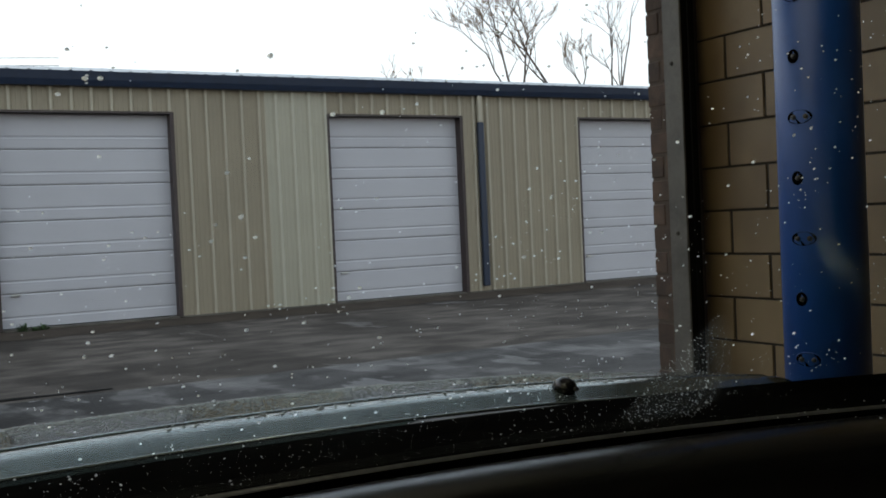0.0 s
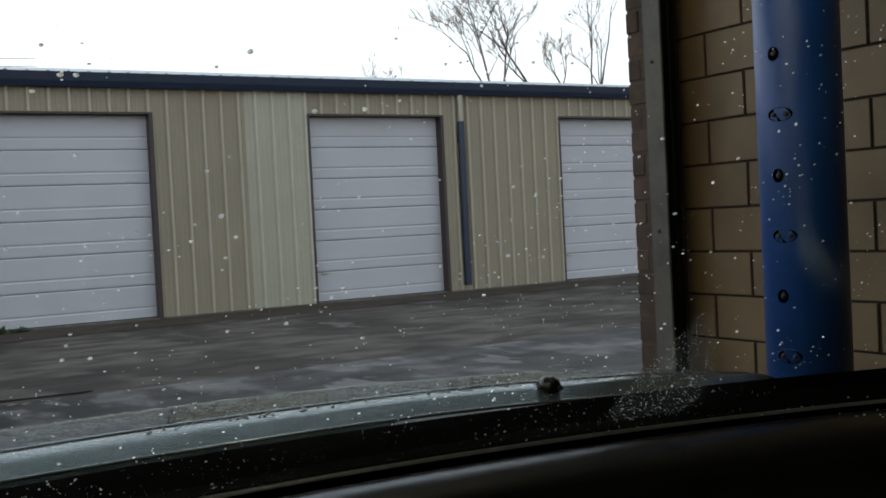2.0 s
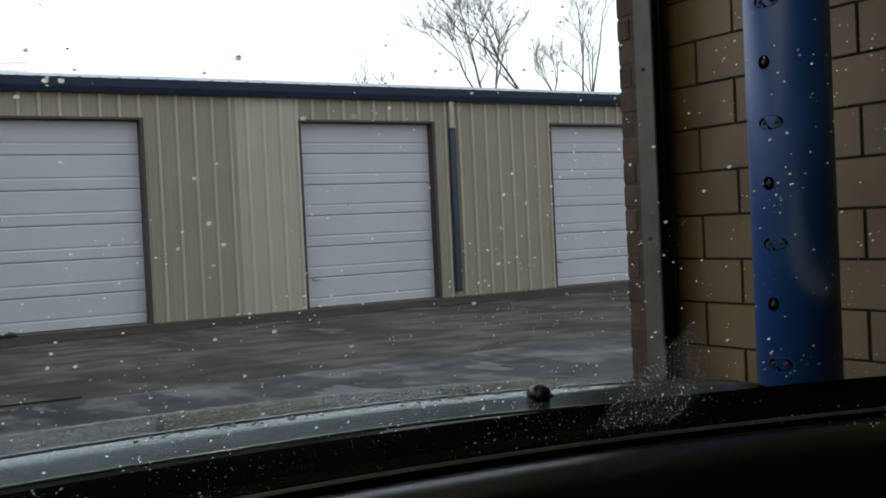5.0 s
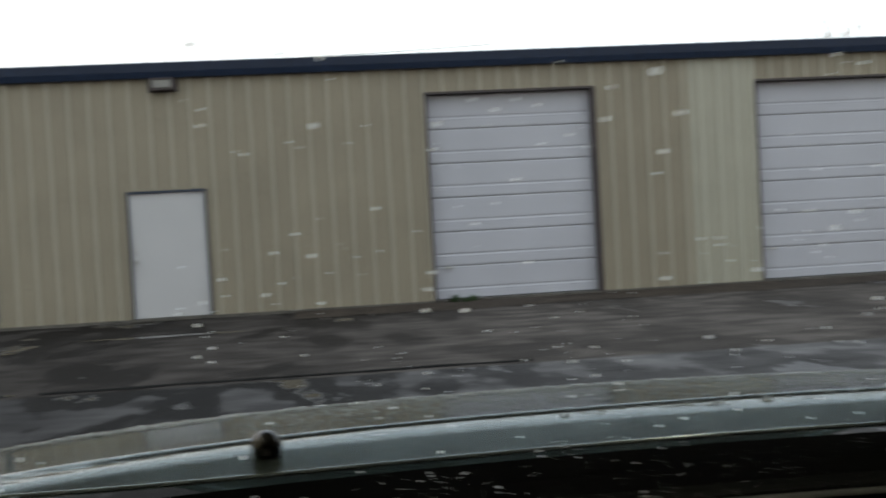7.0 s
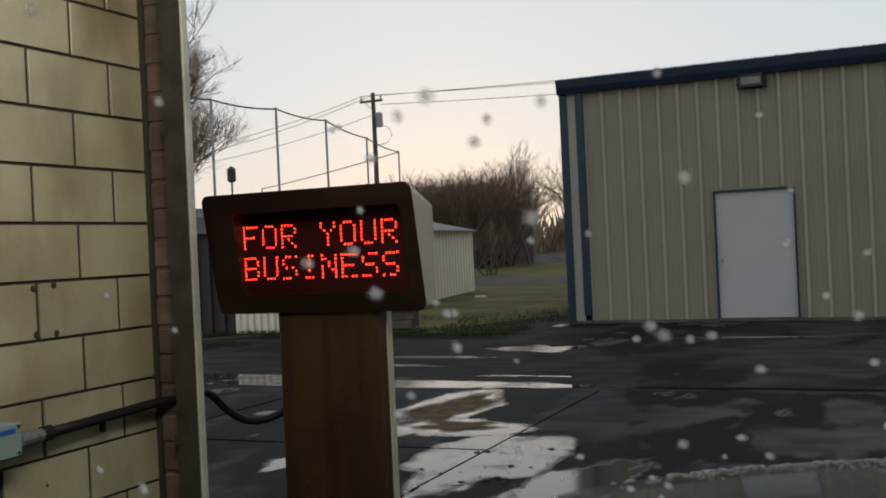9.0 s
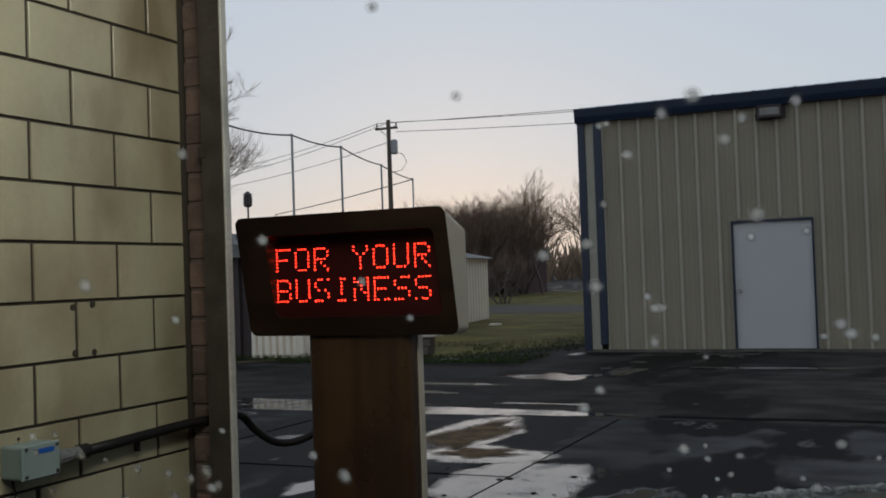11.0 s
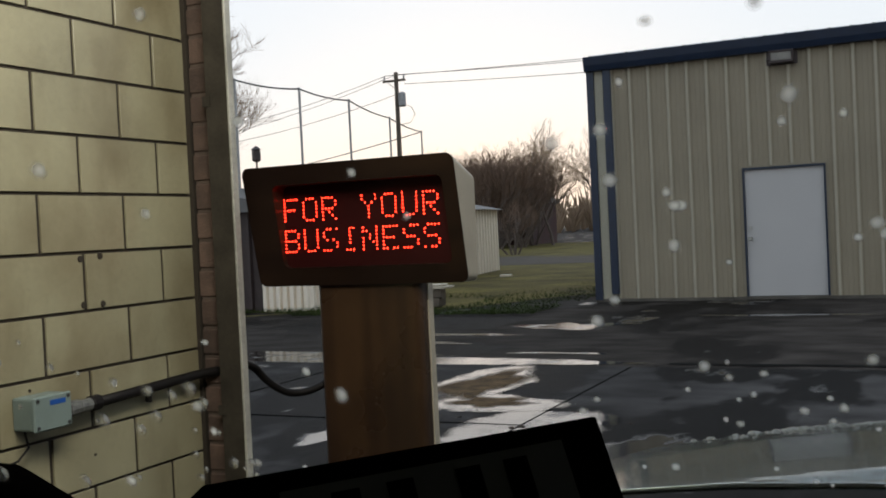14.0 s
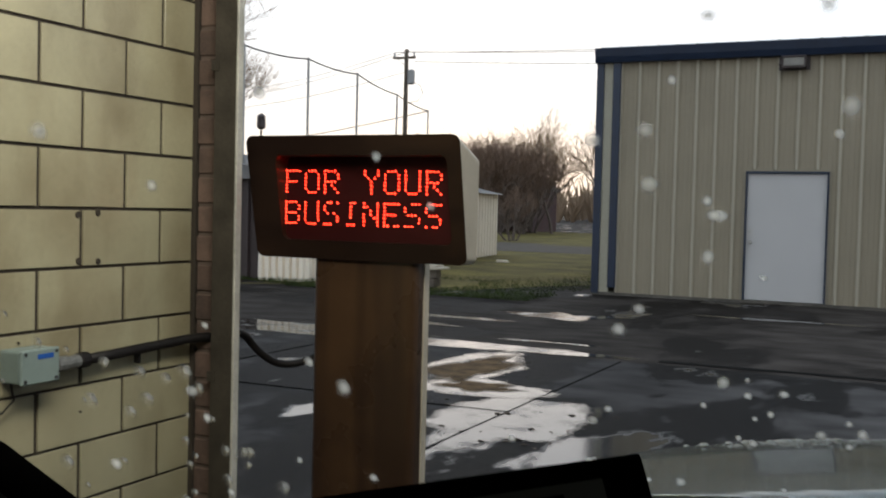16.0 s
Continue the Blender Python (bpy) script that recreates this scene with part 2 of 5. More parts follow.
M = dict(
    block=stained_or_lit("glazed_block", (0.256, 0.237, 0.150), (0.105, 0.075, 0.034), 0.3, 0.7, (1, 2.2, 1.0), 1.7, island=0.06),
    # darker warm copy of glazed_block, the right wall's shade put into its colour
    block_shaded=stained_or_lit("shaded_glazed_block", (0.180, 0.127, 0.064), (0.086, 0.051, 0.022), 0.45, 0.6, (1, 2.2, 1.0), 1.7, island=0.07),
    track_dull=mat("dull_track_angle", (0.085, 0.078, 0.066), 0.55, vary=0.35, scale=6, bump=0.1),
    mortar=mat("dark_mortar", (0.022, 0.016, 0.009), 0.9, bump=0.3),
    brick=mat("red_brick", (0.072, 0.046, 0.033), 0.85, vary=0.4, scale=12, grain=120, bump=0.4, island=0.22),
    brick_mortar=mat("brick_mortar", (0.070, 0.050, 0.037), 0.95, bump=0.3),
    track=mat("door_track_metal", (0.036, 0.031, 0.023), 0.6, vary=0.4, scale=8, spec=0.25),
    track_light=mat("galvanised_flange", (0.30, 0.295, 0.255), 0.5, vary=0.3, scale=5),
    ceil=mat("bay_ceiling", (0.30, 0.30, 0.28), 0.8),
    tan=mat("tan_metal_siding", (0.262, 0.224, 0.160), 0.5, vary=0.07, scale=1.2, grain=12, island=0.03, spec=0.25),
    tan_light=mat("pale_metal_siding", (0.335, 0.312, 0.236), 0.45, vary=0.06, scale=1.5, grain=12),
    navy=mat("navy_trim", (0.007, 0.016, 0.038), 0.4, vary=0.2),
    brown=mat("dark_brown_trim", (0.035, 0.022, 0.02), 0.5, vary=0.2),
    white=mat("white_door_paint", (0.45, 0.435, 0.42), 0.45, vary=0.05, scale=2),
    roll=mat("white_overhead_door", (0.41, 0.402, 0.42), 0.45, vary=0.05, scale=1.5),
    shed_roof=mat("dull_shed_roof", (0.30, 0.29, 0.28), 0.5, vary=0.1),
    dirt=mat("damp_dirt_strip", (0.052, 0.041, 0.032), 0.95, vary=0.4, scale=2.5, grain=50, bump=0.5, spec=0.1),
    roof=mat("galvalume_roof", (0.40, 0.41, 0.42), 0.4, metal=0.5, vary=0.1),
    found=mat("foundation_concrete", (0.09, 0.08, 0.065), 0.9, vary=0.4, scale=4, bump=0.3),
    blue=mat("blue_painted_tube", (0.009, 0.062, 0.26), 0.4, vary=0.12, scale=4),
    nozzle=mat("worn_nozzle_tip", (0.022, 0.022, 0.022), 0.35, vary=0.4, scale=90),
    black=mat("black_plastic", (0.0032, 0.0034, 0.0034), 0.5, vary=0.3, grain=200, bump=0.08, spec=0.12),
    trim_grey=mat("grey_grained_trim", (0.052, 0.053, 0.050), 0.6, vary=0.3, scale=15, grain=250, bump=0.06, spec=0.3),
    gloss_black=mat("wet_black_plastic", (0.002, 0.0021, 0.002), 0.22, vary=0.3, spec=0.4),
    rubber=mat("black_rubber", (0.0065, 0.0055, 0.005), 0.6, vary=0.3, spec=0.2),
    dash=mat("dash_vinyl", (0.014, 0.0143, 0.014), 0.23, vary=0.25, scale=20, grain=300, bump=0.03, spec=1.0),
    paint=mat("wet_grey_green_car_paint", (0.285, 0.342, 0.335), 0.2, coat=0.6, metal=0.75, vary=0.12, scale=12, grain=260, bump=0.012),
    # lighter upright streaks are painted here for the pedestal's reflections
    bronze=stained_or_lit("brown_sign_cabinet", (0.030, 0.0165, 0.0095), (0.078, 0.043, 0.020), 0.28, 0.75, (7, 7, 0.35), 1.2, bump=0.02),
    bezel=stained_or_lit("dark_sign_bezel", (0.0165, 0.0092, 0.0062), (0.040, 0.022, 0.012), 0.35, 0.6, (1.2, 5, 6), 1.2, bump=0.03, spec=0.22),
    sign_side=mat("beige_sign_side", (0.42, 0.37, 0.28), 0.45, vary=0.1),
    screen=mat("dark_red_screen", (0.030, 0.0045, 0.004), 0.5, spec=0.15),
    led=emit("red_led", (1.0, 0.030, 0.012), 9.0),
    matte_glass=mat("grey_display_glass", (0.040, 0.046, 0.044), 0.6, spec=0.1),
    sheen=mat("worn_trim_lip", (0.075, 0.08, 0.08), 0.35, spec=0.7, vary=0.3, scale=30),
    matte=mat("matte_black", (0.0015, 0.0015, 0.0015), 0.95, spec=0.0),
    pool=film_water("standing_water", (0.018, 0.016, 0.013), 0.06, 0.36, 2.0, 0.42),
    thin_film=film_water("thin_water_film", (0.030, 0.029, 0.030), 0.42, 0.7, 7.0, 0.08),
    sealant=mat("tar_joint", (0.006, 0.0055, 0.005), 0.9, vary=0.3, spec=0.05),
    mud=mat("brown_silt", (0.086, 0.057, 0.031), 0.85, vary=0.7, scale=6, grain=40, bump=0.4, spec=0.04),
    boxgrey=mat("grey_plastic_box", (0.14, 0.18, 0.165), 0.45, vary=0.1),
    gland=mat("grey_gland_plastic", (0.085, 0.087, 0.081), 0.4, vary=0.3, scale=60),
    steel=mat("steel", (0.45, 0.44, 0.40), 0.35, metal=0.9),
    bark=mat("bare_bark", (0.11, 0.085, 0.07), 0.9, vary=0.3),
    twig=mat("bare_twigs", (0.20, 0.135, 0.082), 0.9, vary=0.3),
    shrub=mat("brown_shrub_twigs", (0.140, 0.088, 0.058), 0.9, vary=0.35),
    wood=mat("pole_wood", (0.10, 0.08, 0.06), 0.9, vary=0.3),
    galv=mat("galvanised_post", (0.30, 0.30, 0.30), 0.5, metal=0.5),
    wire=mat("wire", (0.03, 0.03, 0.03), 0.6),
    barn_red=mat("faded_barn_red", (0.045, 0.018, 0.016), 0.85, vary=0.35, scale=1.5),
    shed=mat("white_ribbed_shed", (0.80, 0.71, 0.58), 0.5, vary=0.06),
    grass=mat("winter_grass", (0.100, 0.082, 0.026), 0.95, vary=0.6, scale=0.7, grain=25, bump=0.6, spec=0.1),
    blade=mat("grass_blades", (0.027, 0.040, 0.009), 0.8, vary=0.5, scale=0.8, grain=6, spec=0.1),
    gravel=mat("pale_gravel_lane", (0.085, 0.074, 0.062), 0.95, vary=0.25, scale=2, grain=60, bump=0.5, spec=0.05),
    leaf=mat("dead_leaves", (0.05, 0.032, 0.018), 0.8, vary=0.4),
    weed=mat("weed_leaves", (0.04, 0.075, 0.025), 0.7, vary=0.4),
    asphalt=ground_mat("wet_asphalt", (0.041, 0.0358, 0.0315), (0.0160, 0.0140, 0.0124), 3.1, 0.55, low=(17.6, 13.5, 0.09), rough=(0.95, 0.62), pale_right=2.2, edge=0.035, stretch=(0.9, 0.42, 1)),
    concrete=ground_mat("wet_concrete", (0.047, 0.0445, 0.0428), (0.0105, 0.0098, 0.0093), 11.7, 0.48, low=(7.2, 8.0, 0.012), rough=(0.88, 0.56), stretch=(1.3, 0.6, 1), pale_right=2.6, edge=0.02),
    glass=clear_glass("windscreen_glass", 1.18),
    film=clear_glass("wet_film", 1.12, (0.98, 0.99, 0.99), 0.03),
    water=water_glass("water_drop", 0.92, 0.2),
    clear_drop=water_glass("clear_water_drop", 0.30, 0.0),
    fine_water=water_glass("fine_water_drop", 0.92, 0.0),
    bead=mat("water_bead", (0.17, 0.195, 0.188), 0.04, spec=0.7),
    lampglass=mat("unlit_lamp_glass", (0.16, 0.15, 0.13), 0.2),
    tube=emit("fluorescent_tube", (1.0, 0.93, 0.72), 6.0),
)

# shallow water and silt run out raggedly where they grow thin
for pm, reach in ((M["pool"], 0.16), (M["thin_film"], 0.95), (M["mud"], 0.35)):
    n, l = pm.node_tree.nodes, pm.node_tree.links
    pos, mp, nz, dep = n.new("ShaderNodeNewGeometry"), n.new("ShaderNodeMapping"), n.new("ShaderNodeTexNoise"), n.new("ShaderNodeAttribute")
    mp.inputs["Scale"].default_value = (2.2, 4.0, 1.0)
    nz.inputs["Scale"].default_value, nz.inputs["Detail"].default_value, nz.inputs["Roughness"].default_value = 1.6, 7, 0.65
    dep.attribute_name = "depth"
    l.new(pos.outputs["Position"], mp.inputs[0])
    l.new(mp.outputs[0], nz.inputs["Vector"])
    mix_in, fade, tr, mx = n.new("ShaderNodeMath"), n.new("ShaderNodeMapRange"), n.new("ShaderNodeBsdfTransparent"), n.new("ShaderNodeMixShader")
    mix_in.operation = "MULTIPLY_ADD"
    l.new(nz.outputs["Fac"], mix_in.inputs[0])
    mix_in.inputs[1].default_value = 0.55
    l.new(dep.outputs["Fac"], mix_in.inputs[2])
    l.new(mix_in.outputs[0], fade.inputs[0])
    fade.inputs[1].default_value, fade.inputs[2].default_value = 0.34, 0.34 + reach
    l.new(fade.outputs[0], mx.inputs[0])
    l.new(tr.outputs[0], mx.inputs[1])
    l.new(n["Principled BSDF"].outputs[0], mx.inputs[2])
    l.new(mx.outputs[0], n["Material Output"].inputs[0])

# highlights on the crowns of the siding's ribs, painted as paler colour
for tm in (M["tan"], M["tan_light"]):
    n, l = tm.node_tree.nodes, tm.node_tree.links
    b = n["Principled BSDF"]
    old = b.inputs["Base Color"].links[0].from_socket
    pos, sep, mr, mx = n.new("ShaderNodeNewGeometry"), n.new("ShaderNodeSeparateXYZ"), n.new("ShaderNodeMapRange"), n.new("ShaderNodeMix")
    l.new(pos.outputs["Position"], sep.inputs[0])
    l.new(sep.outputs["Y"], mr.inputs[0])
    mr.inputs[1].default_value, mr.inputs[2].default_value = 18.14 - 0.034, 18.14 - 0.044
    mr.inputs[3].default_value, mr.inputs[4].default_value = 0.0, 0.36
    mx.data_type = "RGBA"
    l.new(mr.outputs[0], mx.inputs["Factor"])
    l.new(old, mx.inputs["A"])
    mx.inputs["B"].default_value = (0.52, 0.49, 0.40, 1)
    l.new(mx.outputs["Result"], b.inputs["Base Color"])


# ---- builders ----
def mesh_of(bm, name, material, smooth=False):
    me = bpy.data.meshes.new(name)
    bm.to_mesh(me)
    bm.free()
    for mm in (material if isinstance(material, (list, tuple)) else [material]):
        me.materials.append(mm)
    if smooth:
        me.polygons.foreach_set("use_smooth", [True] * len(me.polygons))
    return me


def part(name, bm, material, parent=None, label="", smooth=False):
    ob = new(name, mesh_of(bm, name, material, smooth))
    ob.parent = parent
    if label:
        ob["label"] = label
    return ob


def thing(name, label, category, group="", kind=""):
    return tagged(new(name), label, category, group, kind)


def box(x0, x1, y0, y1, z0, z1, bevel=0.0, bm=None, seg=1):
    own = bm is None
    bm = bm or bmesh.new()
    v = [bm.verts.new((x, y, z)) for x in (x0, x1) for y in (y0, y1) for z in (z0, z1)]
    f = [bm.faces.new([v[i] for i in q]) for q in ((0, 1, 3, 2), (4, 6, 7, 5), (0, 4, 5, 1), (2, 3, 7, 6), (0, 2, 6, 4), (1, 5, 7, 3))]
    if bevel:
        es = list({e for q in f for e in q.edges})
        bmesh.ops.bevel(bm, geom=es, offset=bevel, segments=seg, affect="EDGES", profile=0.5)
    return bm


def tube(points, radii, sides=8, bm=None, cap=True):
    """A round bar along points; radii: one number or one a point."""
    bm = bm or bmesh.new()
    pts = [Vector(p) for p in points]
    if not isinstance(radii, (list, tuple)):
        radii = [radii] * len(pts)
    rings = []
    for i, p in enumerate(pts):
        d = (pts[min(i + 1, len(pts) - 1)] - pts[max(i - 1, 0)]).normalized()
        up = Vector((0, 0, 1)) if abs(d.z) < 0.9 else Vector((1, 0, 0))
        a = d.cross(up).normalized()
        b = d.cross(a)
        rings.append([bm.verts.new(p + (a * math.cos(k * math.tau / sides) + b * math.sin(k * math.tau / sides)) * radii[i]) for k in range(sides)])
    for r, q in zip(rings, rings[1:]):
        for k in range(sides):
            bm.faces.new((r[k], r[(k + 1) % sides], q[(k + 1) % sides], q[k]))
    if cap:
        bm.faces.new(rings[0][::-1])
        bm.faces.new(rings[-1])
    return bm


def sag(a, b, drop, n=10):
    a, b = Vector(a), Vector(b)
    return [a.lerp(b, k / n) - Vector((0, 0, drop * 4 * (k / n) * (1 - k / n))) for k in range(n + 1)]


def sheet(profile, z_of, y0=0.0):
    """A folded metal sheet: profile points (x, y) run along, z_of gives (bottom, top)."""
    bm = bmesh.new()
    prev = None
    for x, y in profile:
        lo, hi = z_of(x)
        cur = (bm.verts.new((x, y0 + y, lo)), bm.verts.new((x, y0 + y, hi)))
        if prev:
            bm.faces.new((prev[0], cur[0], cur[1], prev[1]))
        prev = cur
    return bm


# ---- ground ----
def flat(x0, x1, y0, y1, z):
    bm = bmesh.new()
    bm.faces.new([bm.verts.new(p) for p in ((x0, y0, z), (x1, y0, z), (x1, y1, z), (x0, y1, z))])
    return bm


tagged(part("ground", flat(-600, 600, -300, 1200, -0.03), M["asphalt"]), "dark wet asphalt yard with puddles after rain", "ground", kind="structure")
lawn_bm = bmesh.new()
for i in range(41):
    for j in range(41):
        gx, gy = -70 + i * 1.6, 15.2 + j * 1.3
        lawn_bm.verts.new((gx, gy, 0.0 + 0.05 * noise.noise((gx * 0.3, gy * 0.3, 0)) + 0.10 * min(1, j / 4) - (0.05 if i < 40 else 0.16)))
lawn_bm.verts.ensure_lookup_table()
for i in range(40):
    for j in range(40):
        a = i * 41 + j
        if -70 + (i + 1) * 1.6 < -5.6 or 15.2 + j * 1.3 > 31:
            lawn_bm.faces.new([lawn_bm.verts[k] for k in (a, a + 41, a + 42, a + 1)])
bmesh.ops.delete(lawn_bm, geom=[v for v in lawn_bm.verts if not v.link_faces], context="VERTS")
tagged(part("lawn", lawn_bm, M["grass"], smooth=True), "patchy winter grass beside the metal building", "grass", kind="structure")
tagged(part("gravel_lane", flat(-40, -6.2, 33, 42, 0.055), M["gravel"]), "pale gravel lane behind the grass strip", "lane", kind="structure")

apron = thing("pavement_apron", "wet concrete apron of large slabs with dark joints", "pavement", kind="structure")
part("bedding", box(-9.0, 9.0, 3.9, 10.05, -0.28, -0.02), M["mortar"], apron)
for xs in ((-9.0, -5.85), (-5.85, -2.86), (-2.86, 0.15), (0.15, 3.15), (3.15, 6.1), (6.1, 9.0)):
    # the driven slabs lie tight together, the outer ones have open joints
    gap = 0.008 if xs[1] < -2.5 else 0.001
    for ys in ((3.9, 7.15), (7.15, 10.05)):
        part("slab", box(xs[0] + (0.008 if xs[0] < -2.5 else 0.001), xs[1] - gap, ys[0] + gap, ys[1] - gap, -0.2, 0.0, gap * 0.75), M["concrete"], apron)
for y0, y1, x0, x1 in ((7.142, 7.158, -8.9, -2.87), (3.95, 10.0, -2.868, -2.852), (3.95, 10.0, -5.858, -5.842)):
    part("joint_sealant", box(x0, x1, y0, y1, -0.02, 0.0055 if y1 - y0 > 1 else 0.0062), M["sealant"], apron)
tagged(part("floor", box(-2.9, 3.56, -6, 3.9, -0.2, -0.004), M["concrete"]), "wet concrete floor of the wash bay", "floor", kind="structure")

def strip(x0, x1, y0, y1, z, seed):
    """A ragged strip of dirt lying on the yard."""
    bm = bmesh.new()
    prev = None
    k = 0
    while x0 + k * 0.25 <= x1:
        x = x0 + k * 0.25
        w = 0.25 * noise.noise((x * 0.6, seed, 0)) + 0.10 * noise.noise((x * 2.3, seed, 1))
        cur = (bm.verts.new((x, y0 + w, z)), bm.verts.new((x, y1, z + 0.012)))
        if prev:
            bm.faces.new((prev[0], cur[0], cur[1], prev[1]))
        prev = cur
        k += 1
    return bm


tagged(part("dirt_strip", strip(-0.4, 26.0, 16.75, 18.12, -0.022, 4.0), M["dirt"]), "brown damp dirt strip along the metal building", "dirt", kind="structure")

# ---- metal building across the yard ----
F = 18.14
LEFT, RIGHT, EAVE, DEEP = -5.63, 26.0, 4.02, 14.0
OPEN = [(-3.095, -1.757, 2.14), (1.985, 4.925, 3.56), (7.875, 10.80, 3.56), (13.745, 16.70, 3.56), (20.0, 22.9, 3.56)]
hall = thing("metal_building", "long tan ribbed metal storage building with navy trim", "building")


def ribs(x0, x1):
    """The rolled profile between two places: a raised rib every 0.305 m."""
    pts, k = [], math.floor(x0 / 0.3265)
    xs = []
    while k * 0.3265 < x1 + 0.3:
        c = k * 0.3265
        xs += [(c - 0.055, 0.0), (c - 0.018, -0.045), (c + 0.018, -0.045), (c + 0.055, 0.0), (c + 0.11, 0.0), (c + 0.125, -0.006), (c + 0.14, 0.0), (c + 0.19, 0.0), (c + 0.205, -0.006), (c + 0.22, 0.0)]
        k += 1
    def at(x):
        for (xa, ya), (xb, yb) in zip(xs, xs[1:]):
            if xa <= x <= xb:
                return ya + (yb - ya) * (x - xa) / (xb - xa)
        return 0.0
    return [(x0, at(x0))] + [p for p in xs if x0 < p[0] < x1] + [(x1, at(x1))]


cuts = sorted({LEFT + 0.4, RIGHT, 6.645, *[e for o in OPEN for e in o[:2]], *[LEFT + 0.4 + 0.9795 * k for k in range(1, 34)]})
cuts = [c for c in cuts if LEFT + 0.4 <= c <= RIGHT]
for a, b in zip(cuts, cuts[1:]):
    if b - a < 0.004:
        continue
    top_of = [o[2] for o in OPEN if o[0] - 0.001 <= a and b <= o[1] + 0.001]
    lo = top_of[0] + 0.03 if top_of else 0.02
    pale = 6.64 <= a and b <= 7.9
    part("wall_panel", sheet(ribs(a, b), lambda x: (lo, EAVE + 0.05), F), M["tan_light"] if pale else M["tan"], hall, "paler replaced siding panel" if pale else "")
part("wall_core", box(LEFT + 0.05, RIGHT, F + 0.16, F + 0.24, 0, EAVE), M["found"], hall)
part("end_wall", box(LEFT, LEFT + 0.05, F + 0.02, F + DEEP, 0, EAVE), M["tan"], hall)
part("back_wall", box(LEFT, RIGHT, F + DEEP, F + DEEP + 0.1, 0, EAVE), M["tan"], hall)
part("far_end_wall", box(RIGHT, RIGHT + 0.1, F, F + DEEP, 0, EAVE), M["tan"], hall)
part("foundation", box(LEFT - 0.02, RIGHT, F - 0.03, F + 0.2, -0.2, 0.02), M["found"], hall, "dark damp concrete foot")
part("corner_trim", box(LEFT - 0.03, LEFT + 0.10, F - 0.05, F + 0.1, 0, EAVE, 0.006), M["navy"], hall, "navy corner flashing")
part("corner_panel", box(LEFT + 0.10, LEFT + 0.27, F - 0.012, F + 0.02, 0, EAVE), M["tan_light"], hall)
part("downpipe", box(LEFT + 0.27, LEFT + 0.41, F - 0.09, F - 0.015, 0.10, EAVE, 0.015), M["navy"], hall, "navy box downpipe")
pipe = part("downpipe", box(11.15, 11.29, F - 0.13, F - 0.046, 0.12, 3.46, 0.015), M["navy"], hall, "navy box downpipe")
part("outlet_elbow", box(11.17, 11.27, F - 0.12, F - 0.046, 3.46, EAVE, 0.012), M["tan"], pipe, "tan upper length under the gutter")
gut = bmesh.new()
prof = [(0.0, 4.0), (-0.13, 4.0), (-0.16, 4.10), (-0.18, 4.24), (-0.165, 4.245), (-0.15, 4.16), (0.0, 4.16)]
ends = [[gut.verts.new((x, F + p[0], p[1])) for p in prof] for x in (LEFT - 0.04, RIGHT)]
for k in range(len(prof)):
    gut.faces.new((ends[0][k], ends[0][(k + 1) % len(prof)], ends[1][(k + 1) % len(prof)], ends[1][k]))
gut.faces.new(ends[0][::-1])
gut.faces.new(ends[1])
part("gutter", gut, M["navy"], hall, "navy eave gutter")
roof_bm = bmesh.new()
prev = None
for x, y in ribs(LEFT - 0.03, RIGHT):
    h = -y * 0.7
    cur = [roof_bm.verts.new((x, F - 0.12, 4.235 + h)), roof_bm.verts.new((x, F + DEEP / 2, 4.235 + DEEP / 2 * 0.166 + h)), roof_bm.verts.new((x, F + DEEP + 0.1, 4.2 + h))]
    if prev:
        for k in (0, 1):
            roof_bm.faces.new((prev[k], cur[k], cur[k + 1], prev[k + 1]))
    prev = cur
part("roof", roof_bm, M["roof"], hall, "pale ribbed metal roof")
part("rake_trim", box(LEFT - 0.07, LEFT + 0.02, F + 0.02, F + DEEP, 4.0, 4.2), M["navy"], hall)


